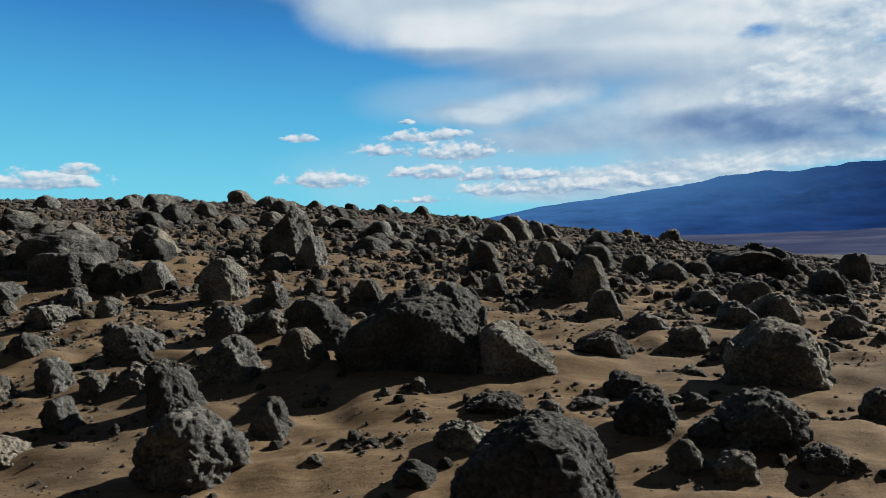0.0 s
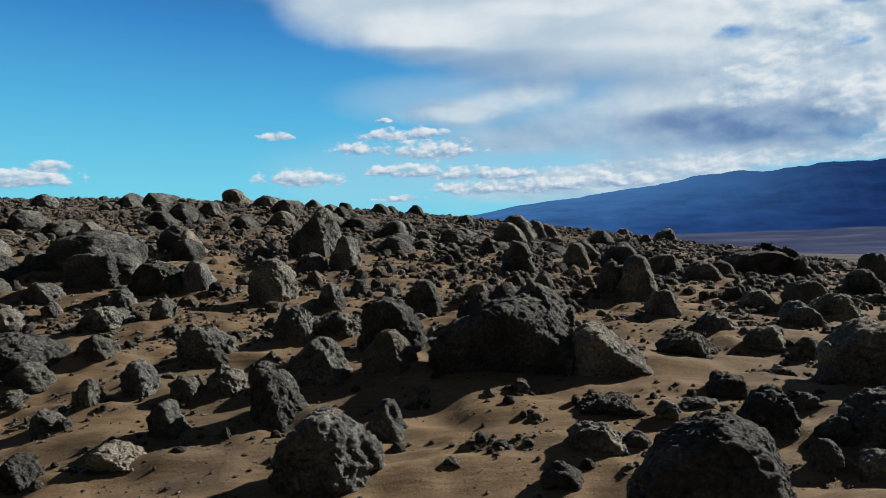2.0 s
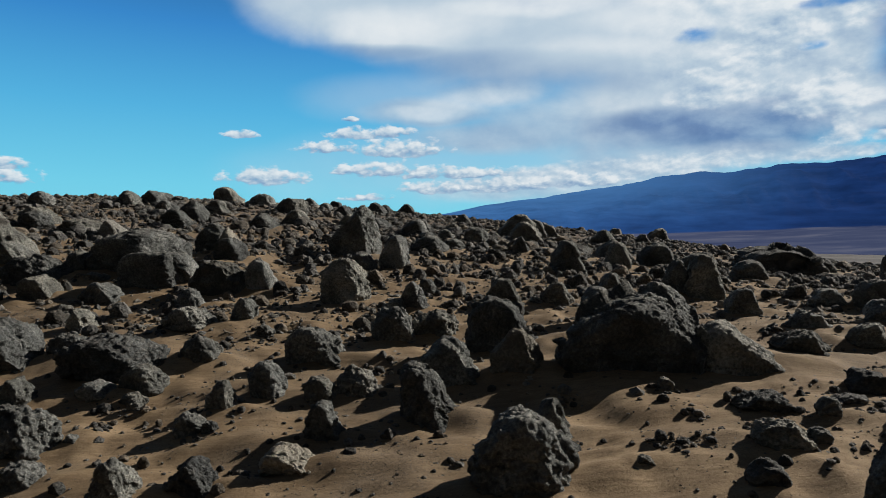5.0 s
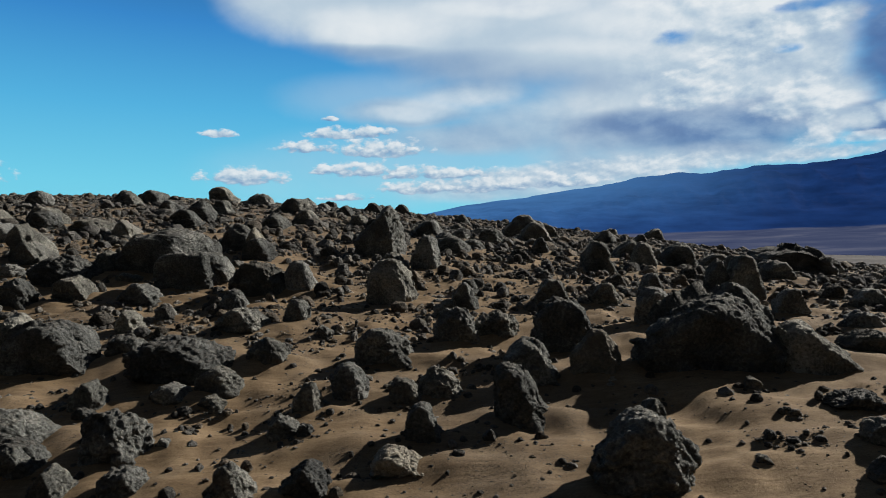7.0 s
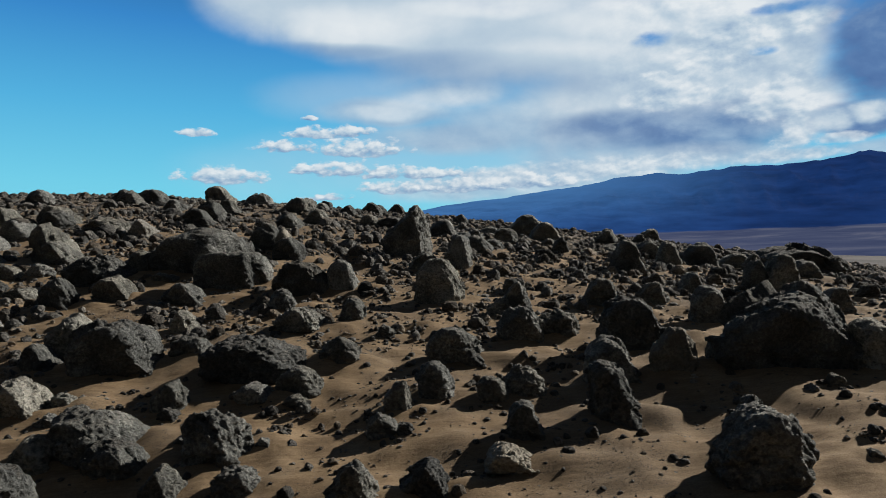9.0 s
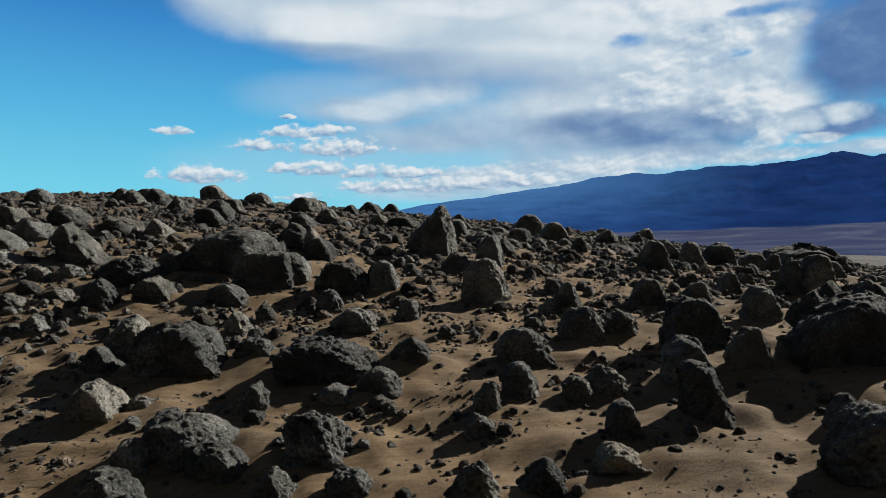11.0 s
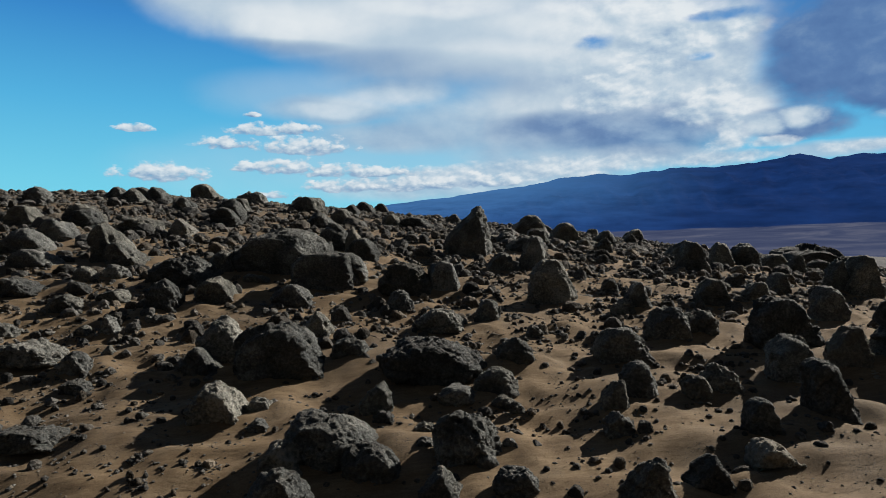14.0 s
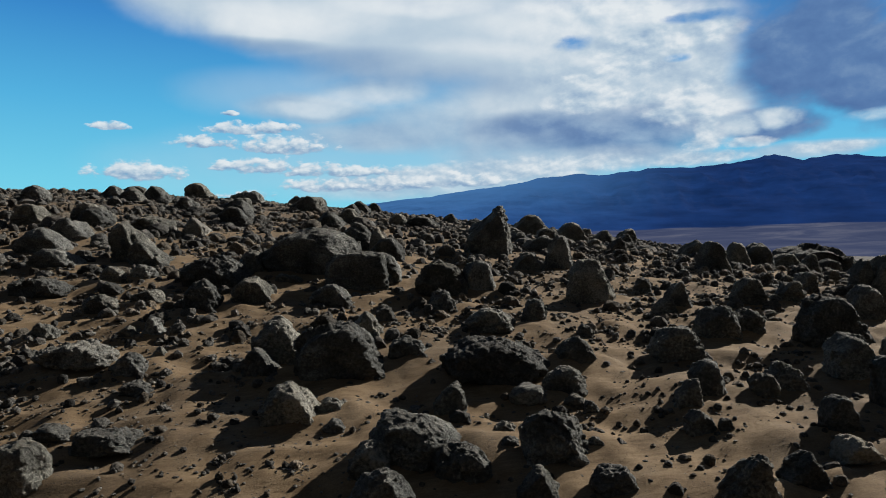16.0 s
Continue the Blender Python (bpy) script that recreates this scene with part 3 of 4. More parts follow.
boulder(-5.51, 8.18, 0.38, 0.24, "rough", (0.6, 1, 0.7, 0.6, 0.45), 219, 0.30)
boulder(-5.27, 8.04, 0.19, 0.14, "rough", (0.7, 1, 0.9, 0.8, 0.6), 220, 0.15)
boulder(-4.23, 7.20, 0.55, 0.22, "pale", (0.75, 1, 0.95, 0.8, 0.5), 221, 0.44)
boulder(-5.12, 6.94, 0.52, 0.31, "shard", (0.45, 0.8, 1, 0.95, 0.6), 222, 0.41)
boulder(-5.80, 6.80, 0.55, 0.41, "shard", (0.4, 0.85, 1, 0.9, 0.5), 223, 0.44)
boulder(-2.47, 9.30, 0.85, 0.59, "shard", (0.65, 1, 0.97, 0.7, 0.4), 224, 0.68)
boulder(-1.60, 9.22, 0.80, 0.62, "wedge", (0.62, 0.95, 1, 0.72, 0.35), 1226, 0.46)
boulder(-1.50, 8.95, 0.22, 0.06, "pale", (0.7, 1, 0.9, 0.6, 0.4), 226, 0.18)
boulder(-1.68, 10.70, 1.10, 0.80, "block", (0.75, 1, 0.92, 0.75, 0.5), 227, 0.88)
boulder(-2.66, 11.53, 0.81, 0.38, "rough", (0.7, 0.95, 1, 0.9, 0.8), 228, 0.65)
boulder(-1.32, 13.30, 0.72, 0.51, "block", (0.6, 0.95, 1, 0.9, 0.5), 229, 0.58)
boulder(-0.29, 13.40, 0.64, 0.44, "block", (0.6, 0.9, 1, 0.9, 0.7), 230, 0.51)
boulder(-0.71, 13.34, 0.36, 0.18, "rough", (0.6, 1, 1, 0.8, 0.6), 231, 0.29)
boulder(0.11, 11.90, 0.70, 0.62, "round", (0.65, 0.95, 1, 0.9, 0.6), 232, 0.56)
boulder(1.10, 14.69, 0.61, 0.45, "shard", (0.5, 0.8, 1, 0.9, 0.6), 233, 0.49)
boulder(0.94, 18.10, 0.85, 0.91, "block", (0.7, 1, 0.97, 0.9, 0.7), 234, 0.68)
boulder(-3.49, 18.10, 0.78, 0.94, "block", (0.6, 0.9, 1, 0.95, 0.8), 235, 0.62)
boulder(-4.36, 17.93, 0.84, 0.49, "block", (0.5, 0.85, 1, 0.9, 0.6), 236, 0.67)
boulder(-1.52, 7.54, 0.48, 0.41, "shard", (0.45, 0.85, 1, 0.8, 0.45), 237, 0.38)
boulder(-1.99, 6.50, 0.97, 0.70, "scoria", (0.5, 0.9, 1, 0.85, 0.6), 238, 0.77)
boulder(-0.56, 6.94, 0.13, 0.09, "rough", (0.7, 1, 0.9, 0.8, 0.6), 239, 0.11)
boulder(-0.84, 6.55, 0.19, 0.09, "rough", (0.7, 1, 0.9, 0.8, 0.6), 240, 0.15)
boulder(-0.96, 6.47, 0.13, 0.08, "rough", (0.7, 1, 0.9, 0.8, 0.6), 241, 0.11)
boulder(0.01, 8.35, 0.25, 0.16, "shard", (0.7, 1, 0.75, 0.55, 0.4), 242, 0.20)
boulder(0.85, 7.75, 0.67, 0.17, "rough", (0.5, 0.85, 1, 0.95, 0.7), 243, 0.53)
boulder(0.51, 6.67, 0.53, 0.21, "shard", (0.7, 1, 0.95, 0.85, 0.6), 244, 0.42)
boulder(0.90, 6.69, 0.28, 0.16, "rough", (0.6, 0.9, 1, 0.9, 0.6), 245, 0.22)
boulder(0.11, 6.10, 0.39, 0.20, "shard", (0.45, 0.9, 1, 0.75, 0.5), 246, 0.31)
boulder(1.03, 5.10, 1.22, 0.93, "round", (0.6, 0.88, 1, 0.95, 0.72), 1247, 0.97)
boulder(2.37, 9.70, 0.82, 0.37, "round", (0.5, 0.85, 1, 0.9, 0.6), 248, 0.66)
boulder(1.41, 7.38, 0.26, 0.19, "block", (0.7, 1, 1, 0.9, 0.7), 249, 0.21)
boulder(3.69, 10.25, 0.57, 0.31, "round", (0.7, 0.9, 0.95, 1, 0.8), 250, 0.45)
boulder(4.12, 9.82, 0.33, 0.27, "rough", (0.6, 1, 0.95, 0.8, 0.6), 251, 0.26)
boulder(4.16, 8.47, 1.21, 0.80, "round", (0.65, 0.95, 1, 0.97, 0.7), 1252, 0.97)
boulder(2.35, 8.20, 0.53, 0.24, "rough", (0.5, 0.95, 1, 0.85, 0.6), 253, 0.43)
boulder(1.87, 7.75, 0.44, 0.11, "rough", (0.5, 0.85, 1, 0.9, 0.7), 254, 0.35)
boulder(2.30, 7.09, 0.66, 0.41, "block", (0.55, 0.85, 1, 0.97, 0.8), 255, 0.52)
boulder(2.39, 6.85, 0.23, 0.23, "rough", (0.7, 1, 0.9, 0.8, 0.6), 256, 0.18)
boulder(3.28, 6.70, 0.85, 0.48, "scoria", (0.6, 0.92, 1, 0.98, 0.75), 257, 0.68)
boulder(2.78, 6.70, 0.39, 0.27, "rough", (0.5, 0.8, 1, 0.95, 0.8), 258, 0.31)
boulder(2.45, 6.22, 0.31, 0.29, "rough", (0.7, 1, 0.97, 0.85, 0.55), 259, 0.25)
boulder(2.82, 6.10, 0.40, 0.24, "block", (0.6, 0.9, 1, 0.9, 0.6), 260, 0.32)
boulder(3.60, 6.18, 0.46, 0.17, "block", (0.6, 0.85, 1, 0.95, 0.6), 261, 0.37)
boulder(3.82, 6.10, 0.20, 0.10, "rough", (0.6, 1, 0.9, 0.7, 0.5), 262, 0.16)
boulder(2.96, 7.56, 0.30, 0.15, "rough", (0.6, 1, 0.9, 0.7, 0.5), 263, 0.24)
boulder(3.34, 8.95, 0.33, 0.12, "slab", (0.6, 1, 0.9, 0.7, 0.5), 264, 0.27)
boulder(4.64, 7.26, 0.39, 0.30, "rough", (0.6, 0.95, 1, 0.9, 0.6), 265, 0.31)
boulder(4.63, 8.33, 0.29, 0.17, "rough", (0.7, 1, 0.8, 0.9, 0.6), 266, 0.23)
boulder(3.35, 11.20, 0.69, 0.29, "rough", (0.6, 0.95, 1, 0.85, 0.5), 267, 0.55)
boulder(2.94, 12.65, 0.62, 0.45, "block", (0.6, 0.9, 1, 0.9, 0.6), 268, 0.50)
boulder(5.71, 12.90, 0.97, 0.55, "wedge", (0.85, 1, 0.95, 0.7, 0.5), 269, 0.77)
boulder(4.83, 11.50, 0.70, 0.33, "slab", (0.5, 0.9, 1, 0.8, 0.5), 270, 0.56)
boulder(5.59, 11.90, 0.87, 0.40, "slab", (0.5, 0.85, 1, 0.9, 0.6), 271, 0.69)
boulder(4.95, 13.31, 0.74, 0.37, "block", (0.6, 1, 0.95, 0.85, 0.6), 272, 0.59)
boulder(7.88, 14.40, 0.62, 0.16, "block", (0.8, 1, 1, 0.95, 0.8), 273, 0.49)
boulder(8.56, 15.96, 0.91, 0.59, "lean", (0.9, 1, 0.85, 0.7, 0.5), 274, 0.73)
boulder(6.17, 10.78, 0.57, 0.31, "block", (0.6, 0.9, 1, 0.8, 0.5), 275, 0.46)
boulder(11.96, 21.40, 0.94, 1.05, "round", (0.8, 1, 1, 0.95, 0.8), 276, 0.75)
boulder(2.53, 14.60, 0.66, 0.69, "shard", (0.6, 0.95, 1, 0.9, 0.7), 277, 0.53)
boulder(2.96, 14.40, 0.87, 0.90, "block", (0.7, 1, 0.95, 0.9, 0.65), 278, 0.70)
boulder(5.59, 21.28, 1.08, 0.50, "round", (0.6, 0.9, 1, 0.95, 0.7), 279, 0.87)
boulder(7.32, 21.37, 0.92, 0.47, "round", (0.6, 0.95, 1, 0.85, 0.5), 280, 0.73)
boulder(4.25, 20.90, 1.20, 0.79, "round", (0.6, 0.9, 1, 0.9, 0.6), 281, 0.96)
boulder(-9.48, 11.30, 1.29, 0.70, "block", (0.78, 0.95, 1, 0.93, 0.7), 282, 1.03)
boulder(-7.36, 10.50, 1.46, 0.43, "scoria", (0.6, 0.9, 1, 0.95, 0.65), 283, 1.17)
boulder(-6.60, 9.68, 0.61, 0.35, "round", (0.6, 0.95, 1, 0.9, 0.6), 284, 0.49)
boulder(-7.14, 9.50, 0.56, 0.21, "round", (0.6, 0.9, 1, 0.85, 0.55), 285, 0.45)
boulder(-6.61, 9.32, 0.36, 0.15, "rough", (0.5, 0.8, 1, 0.9, 0.6), 286, 0.29)
boulder(-6.49, 9.06, 0.20, 0.15, "rough", (0.7, 1, 0.9, 0.8, 0.6), 287, 0.16)
boulder(-8.20, 9.50, 0.46, 0.37, "block", (0.45, 0.75, 0.92, 1, 0.8), 288, 0.37)
boulder(-8.13, 9.21, 0.29, 0.15, "rough", (0.6, 1, 0.9, 0.8, 0.6), 289, 0.23)
boulder(-8.76, 8.60, 1.12, 0.50, "slab", (0.8, 1, 1, 0.9, 0.6), 290, 0.90)
boulder(-8.34, 8.05, 0.66, 0.36, "slab", (0.75, 1, 0.97, 0.85, 0.55), 291, 0.53)
boulder(-9.32, 8.35, 0.51, 0.36, "rough", (0.5, 0.85, 1, 0.95, 0.8), 292, 0.41)
boulder(-7.33, 8.10, 0.76, 0.55, "scoria", (0.85, 1, 0.95, 0.85, 0.65), 293, 0.61)
boulder(-7.66, 8.84, 0.30, 0.13, "rough", (0.6, 1, 0.9, 0.8, 0.6), 294, 0.24)
boulder(-7.72, 8.45, 0.29, 0.13, "rough", (0.6, 1, 0.9, 0.8, 0.6), 295, 0.23)
boulder(-6.80, 8.15, 0.25, 0.17, "rough", (0.7, 1, 0.9, 0.6, 0.4), 296, 0.20)
boulder(-9.29, 7.45, 0.74, 0.56, "block", (0.5, 0.9, 1, 0.85, 0.55), 297, 0.59)
boulder(-7.72, 7.47, 0.46, 0.29, "shard", (0.4, 0.85, 1, 0.8, 0.5), 298, 0.37)
boulder(-6.96, 7.36, 0.50, 0.25, "rough", (0.6, 0.9, 1, 0.9, 0.65), 299, 0.40)
boulder(-10.18, 9.80, 0.79, 0.48, "block", (0.6, 0.95, 1, 0.8, 0.6), 1300, 0.63)
boulder(-9.65, 9.93, 0.35, 0.23, "round", (0.7, 1, 1, 0.9, 0.6), 301, 0.28)
boulder(-9.65, 9.45, 0.32, 0.16, "rough", (0.5, 0.8, 1, 0.8, 0.5), 302, 0.25)
boulder(-10.61, 11.40, 0.57, 0.40, "shard", (0.7, 1, 0.9, 0.65, 0.35), 303, 0.45)
boulder(-12.33, 9.70, 0.82, 0.21, "block", (0.85, 1, 1, 0.92, 0.7), 304, 0.66)
boulder(-13.02, 10.21, 0.49, 0.15, "slab", (0.9, 1, 0.95, 0.8, 0.6), 305, 0.39)
boulder(-13.41, 12.50, 1.18, 0.29, "rough", (0.6, 0.85, 1, 0.9, 0.7), 306, 0.94)
boulder(-12.55, 11.98, 0.51, 0.33, "rough", (0.5, 0.8, 1, 0.9, 0.6), 307, 0.41)
boulder(-12.32, 11.36, 0.45, 0.16, "rough", (0.6, 0.9, 1, 0.9, 0.6), 308, 0.36)
boulder(-12.22, 12.61, 0.27, 0.16, "shard", (0.5, 0.9, 1, 0.7, 0.5), 309, 0.21)
boulder(-12.52, 13.80, 0.46, 0.37, "shard", (0.6, 1, 0.85, 0.65, 0.4), 310, 0.37)
boulder(-12.95, 13.75, 0.36, 0.20, "shard", (0.5, 0.8, 1, 0.8, 0.5), 311, 0.28)
boulder(-14.45, 14.29, 0.50, 0.27, "rough", (0.6, 1, 0.9, 0.8, 0.5), 312, 0.40)
boulder(-13.08, 16.00, 0.66, 0.23, "block", (0.5, 0.8, 1, 0.97, 0.8), 313, 0.53)
boulder(-13.86, 15.68, 0.72, 0.32, "rough", (0.6, 0.95, 1, 0.8, 0.5), 314, 0.58)
boulder(-13.97, 16.87, 0.49, 0.24, "rough", (0.6, 1, 0.9, 0.8, 0.5), 315, 0.39)
boulder(-15.42, 17.22, 1.30, 0.32, "slab", (0.7, 0.9, 1, 0.9, 0.6), 316, 1.04)
boulder(-15.91, 19.70, 1.28, 0.44, "block", (0.7, 1, 0.95, 0.9, 0.7), 317, 1.02)
boulder(-14.15, 17.83, 0.59, 0.30, "rough", (0.6, 1, 0.9, 0.8, 0.5), 318, 0.47)
boulder(-13.54, 17.98, 0.61, 0.30, "rough", (0.6, 1, 0.9, 0.8, 0.5), 319, 0.49)
boulder(-13.71, 19.70, 1.22, 0.62, "lean", (0.7, 1, 0.85, 0.65, 0.5), 320, 0.97)
boulder(-10.37, 12.00, 0.85, 0.65, "block", (0.6, 0.95, 1, 0.8, 0.6), 321, 0.68)
boulder(-8.88, 12.90, 0.54, 0.40, "lean", (0.6, 1, 0.9, 0.8, 0.6), 322, 0.43)
boulder(-8.41, 11.55, 0.69, 0.33, "rough", (0.7, 1, 1, 0.95, 0.7), 323, 0.55)
boulder(-7.39, 14.10, 0.60, 0.42, "rough", (0.5, 0.85, 1, 0.9, 0.6), 324, 0.48)
boulder(-5.99, 12.70, 0.46, 0.41, "round", (0.6, 0.95, 1, 0.95, 0.7), 325, 0.37)
boulder(-3.35, 12.92, 0.52, 0.29, "rough", (0.5, 0.8, 1, 0.9, 0.7), 326, 0.41)
boulder(-3.03, 13.04, 0.55, 0.52, "block", (0.5, 0.9, 1, 0.8, 0.6), 327, 0.44)
boulder(-11.14, 17.60, 0.76, 0.64, "round", (0.5, 0.8, 1, 0.9, 0.7), 328, 0.61)
boulder(-10.27, 16.71, 0.62, 0.15, "slab", (0.7, 1, 0.9, 0.8, 0.5), 329, 0.50)
boulder(-16.91, 21.98, 1.46, 0.69, "round", (0.5, 0.9, 1, 0.8, 0.6), 330, 1.17)
boulder(-16.72, 23.69, 1.33, 0.57, "shard", (0.6, 1, 0.85, 0.9, 0.7), 331, 1.07)
boulder(-19.01, 27.29, 1.28, 0.71, "block", (0.6, 0.9, 1, 0.95, 0.7), 332, 1.03)
boulder(-16.82, 26.55, 1.31, 0.76, "rough", (0.6, 0.9, 1, 0.95, 0.7), 333, 1.05)
boulder(-14.34, 20.50, 1.20, 0.97, "lean", (0.7, 1, 0.85, 0.7, 0.5), 334, 0.96)
boulder(-13.25, 24.73, 0.99, 0.57, "wedge", (0.6, 1, 0.8, 0.55, 0.35), 335, 0.79)
boulder(-12.43, 28.71, 1.21, 0.70, "block", (0.7, 1, 0.95, 0.8, 0.5), 336, 0.97)
boulder(-8.88, 27.91, 1.20, 0.68, "block", (0.6, 1, 0.95, 0.8, 0.5), 337, 0.96)
boulder(3.62, 23.40, 1.33, 0.64, "shard", (0.5, 0.9, 1, 0.9, 0.6), 338, 1.07)
boulder(2.66, 19.57, 0.75, 0.71, "round", (0.6, 0.95, 1, 0.9, 0.6), 339, 0.60)
boulder(-2.74, 14.98, 0.43, 0.34, "round", (0.6, 0.95, 1, 0.9, 0.6), 340, 0.34)
boulder(-0.17, 9.40, 1.92, 1.04, "crag", (0.4, 0.66, 0.85, 1, 0.85), 341, 1.19)
boulder(1.20, 9.05, 1.05, 0.61, "lobe", (0.85, 1, 0.85, 0.6, 0.35), 342, 0.84)
boulder(-4.68, 20.40, 1.49, 1.40, "gable", (0.38, 0.64, 0.86, 1, 0.75), 343, 1.19)
boulder(-9.78, 17.70, 2.33, 1.06, "round", (0.6, 0.88, 1, 0.95, 0.8), 344, 1.63)
boulder(-8.54, 20.00, 1.00, 0.73, "block", (0.6, 0.95, 1, 0.9, 0.7), 345, 0.80)
boulder(-7.93, 19.50, 0.71, 0.80, "pale", (0.6, 1, 0.85, 0.6, 0.35), 346, 0.57)
boulder(-7.81, 18.90, 0.91, 0.61, "block", (0.65, 0.95, 1, 0.9, 0.7), 347, 0.73)
boulder(11.26, 26.80, 3.46, 1.35, "block", (0.7, 0.95, 1, 0.88, 0.6), 348, 2.77)
boulder(5.42, 17.52, 0.98, 0.48, "round", (0.6, 0.9, 1, 0.85, 0.6), 349, 0.78)
boulder(-13.01, 9.06, 0.58, 0.52, "slab", (0.8, 0.95, 1, 0.95, 0.8), 350, 0.47)
boulder(-8.05, 30.56, 1.17, 0.68, "block", (0.5, 0.8, 1, 0.95, 0.6), 351, 0.94)
boulder(-17.07, 27.29, 1.35, 0.78, "block", (0.6, 1, 0.95, 0.85, 0.6), 352, 1.08)
boulder(1.84, 30.27, 1.45, 0.84, "block", (0.65, 1, 0.95, 0.75, 0.45), 353, 1.16)
boulder(5.42, 44.55, 1.70, 0.99, "block", (0.7, 1, 0.9, 0.75, 0.5), 354, 1.36)
boulder(-3.00, 27.65, 1.15, 0.67, "block", (0.5, 0.85, 1, 0.95, 0.8), 355, 0.92)
boulder(-0.68, 26.58, 0.97, 0.56, "block", (0.8, 1, 1, 0.95, 0.8), 356, 0.78)
boulder(0.44, 22.84, 0.66, 0.54, "shard", (0.5, 0.9, 1, 0.8, 0.5), 357, 0.52)
boulder(-12.84, 47.12, 1.50, 0.87, "block", (0.6, 0.95, 1, 0.9, 0.7), 358, 1.20)
boulder(-17.19, 39.52, 1.51, 0.80, "shard", (0.6, 1, 0.95, 0.9, 0.6), 359, 1.21)
boulder(-5.76, 51.38, 1.47, 0.85, "block", (0.6, 0.95, 1, 0.8, 0.6), 360, 1.18)
boulder(-3.72, 61.86, 1.48, 0.86, "rough", (0.5, 0.9, 1, 0.9, 0.6), 361, 1.18)
boulder(-10.18, 49.09, 1.25, 0.72, "block", (0.6, 0.95, 1, 0.8, 0.5), 362, 1.00)
boulder(-9.27, 50.59, 1.05, 0.61, "shard", (0.7, 1, 1, 0.9, 0.7), 363, 0.84)
boulder(-9.57, 60.09, 1.01, 0.59, "box", (0.95, 1, 0.95, 0.9, 0.8), 364, 0.80)
boulder(0.40, 49.24, 1.18, 0.68, "shard", (0.5, 0.85, 1, 0.85, 0.6), 365, 0.94)
boulder(-1.77, 27.02, 0.71, 0.41, "block", (0.7, 1, 0.95, 0.9, 0.6), 366, 0.57)
boulder(-2.63, 22.52, 0.90, 0.36, "slab", (0.6, 1, 0.95, 0.9, 0.6), 367, 0.72)
boulder(-1.71, 23.59, 0.90, 0.32, "slab", (0.5, 0.9, 1, 0.8, 0.6), 368, 0.72)
boulder(12.40, 53.66, 0.98, 0.57, "box", (0.7, 0.95, 1, 1, 0.9), 369, 0.79)
boulder(15.12, 51.98, 1.66, 0.96, "block", (0.6, 0.9, 1, 1, 0.8), 370, 1.33)
boulder(11.91, 45.58, 1.02, 0.59, "shard", (0.6, 1, 0.95, 0.9, 0.7), 371, 0.81)
boulder(5.28, 19.72, 0.63, 0.58, "block", (0.5, 0.9, 1, 0.9, 0.6), 372, 0.50)
boulder(-22.27, 37.56, 1.35, 0.78, "rough", (0.6, 0.95, 1, 0.9, 0.7), 373, 1.08)
boulder(-18.17, 38.23, 1.31, 0.71, "block", (0.6, 0.9, 1, 0.85, 0.6), 374, 1.05)
boulder(-20.24, 43.63, 1.44, 0.69, "block", (0.5, 0.95, 1, 0.9, 0.6), 375, 1.16)
boulder(-19.05, 44.68, 1.41, 0.77, "block", (0.7, 1, 0.9, 0.8, 0.5), 376, 1.13)
boulder(-13.41, 48.34, 1.41, 0.77, "rough", (0.6, 0.95, 1, 0.9, 0.5), 377, 1.13)
boulder(-5.26, 54.54, 1.21, 0.70, "block", (0.6, 0.95, 1, 0.9, 0.7), 378, 0.97)
boulder(-7.11, 41.24, 1.14, 0.66, "shard", (0.5, 0.85, 1, 0.95, 0.7), 379, 0.91)
boulder(-5.81, 31.22, 0.93, 0.54, "block", (0.5, 0.9, 1, 0.85, 0.6), 380, 0.74)
boulder(-4.81, 31.28, 1.52, 0.49, "slab", (0.7, 0.95, 1, 0.95, 0.8), 381, 1.22)
boulder(4.53, 44.23, 1.99, 1.15, "block", (0.5, 0.85, 1, 0.9, 0.5), 382, 1.59)
boulder(-2.53, 24.15, 0.85, 0.43, "shard", (0.6, 0.9, 1, 0.9, 0.6), 383, 0.68)
boulder(-2.52, 21.90, 1.20, 0.58, "block", (0.5, 0.9, 1, 0.9, 0.7), 384, 0.96)
boulder(-14.86, 25.76, 1.51, 0.44, "rough", (0.5, 0.85, 1, 0.95, 0.8), 385, 1.21)
boulder(-15.16, 35.37, 1.11, 0.64, "block", (0.5, 0.9, 1, 0.8, 0.6), 386, 0.89)
boulder(3.10, 40.16, 1.95, 1.13, "block", (0.68, 0.86, 1.00, 0.93, 0.70), 107, 1.56)
boulder(21.55, 70.55, 2.02, 0.37, "rough", (0.64, 0.88, 1.00, 0.90, 0.62), 109, 1.62)
boulder(-16.92, 53.79, 2.11, 1.22, "block", (0.76, 1.00, 0.95, 0.75, 0.53), 110, 1.69)
boulder(-12.52, 31.07, 1.25, 0.72, "block", (0.66, 0.88, 1.00, 0.93, 0.71), 132, 1.00)
boulder(-9.48, 37.89, 1.66, 0.96, "rough", (0.61, 1.00, 1.00, 0.86, 0.77), 133, 1.33)
boulder(-10.02, 38.62, 1.07, 0.62, "block", (0.63, 0.82, 1.00, 0.87, 0.72), 135, 0.86)
boulder(2.83, 39.34, 2.32, 1.35, "block", (0.52, 0.87, 1.00, 0.95, 0.81), 136, 1.86)
boulder(-0.94, 37.75, 0.91, 0.53, "rough", (0.61, 0.83, 1.00, 0.74, 0.65), 137, 0.73)
boulder(-12.66, 35.10, 1.24, 0.70, "block", (0.69, 0.96, 1.00, 0.99, 0.67), 142, 0.99)
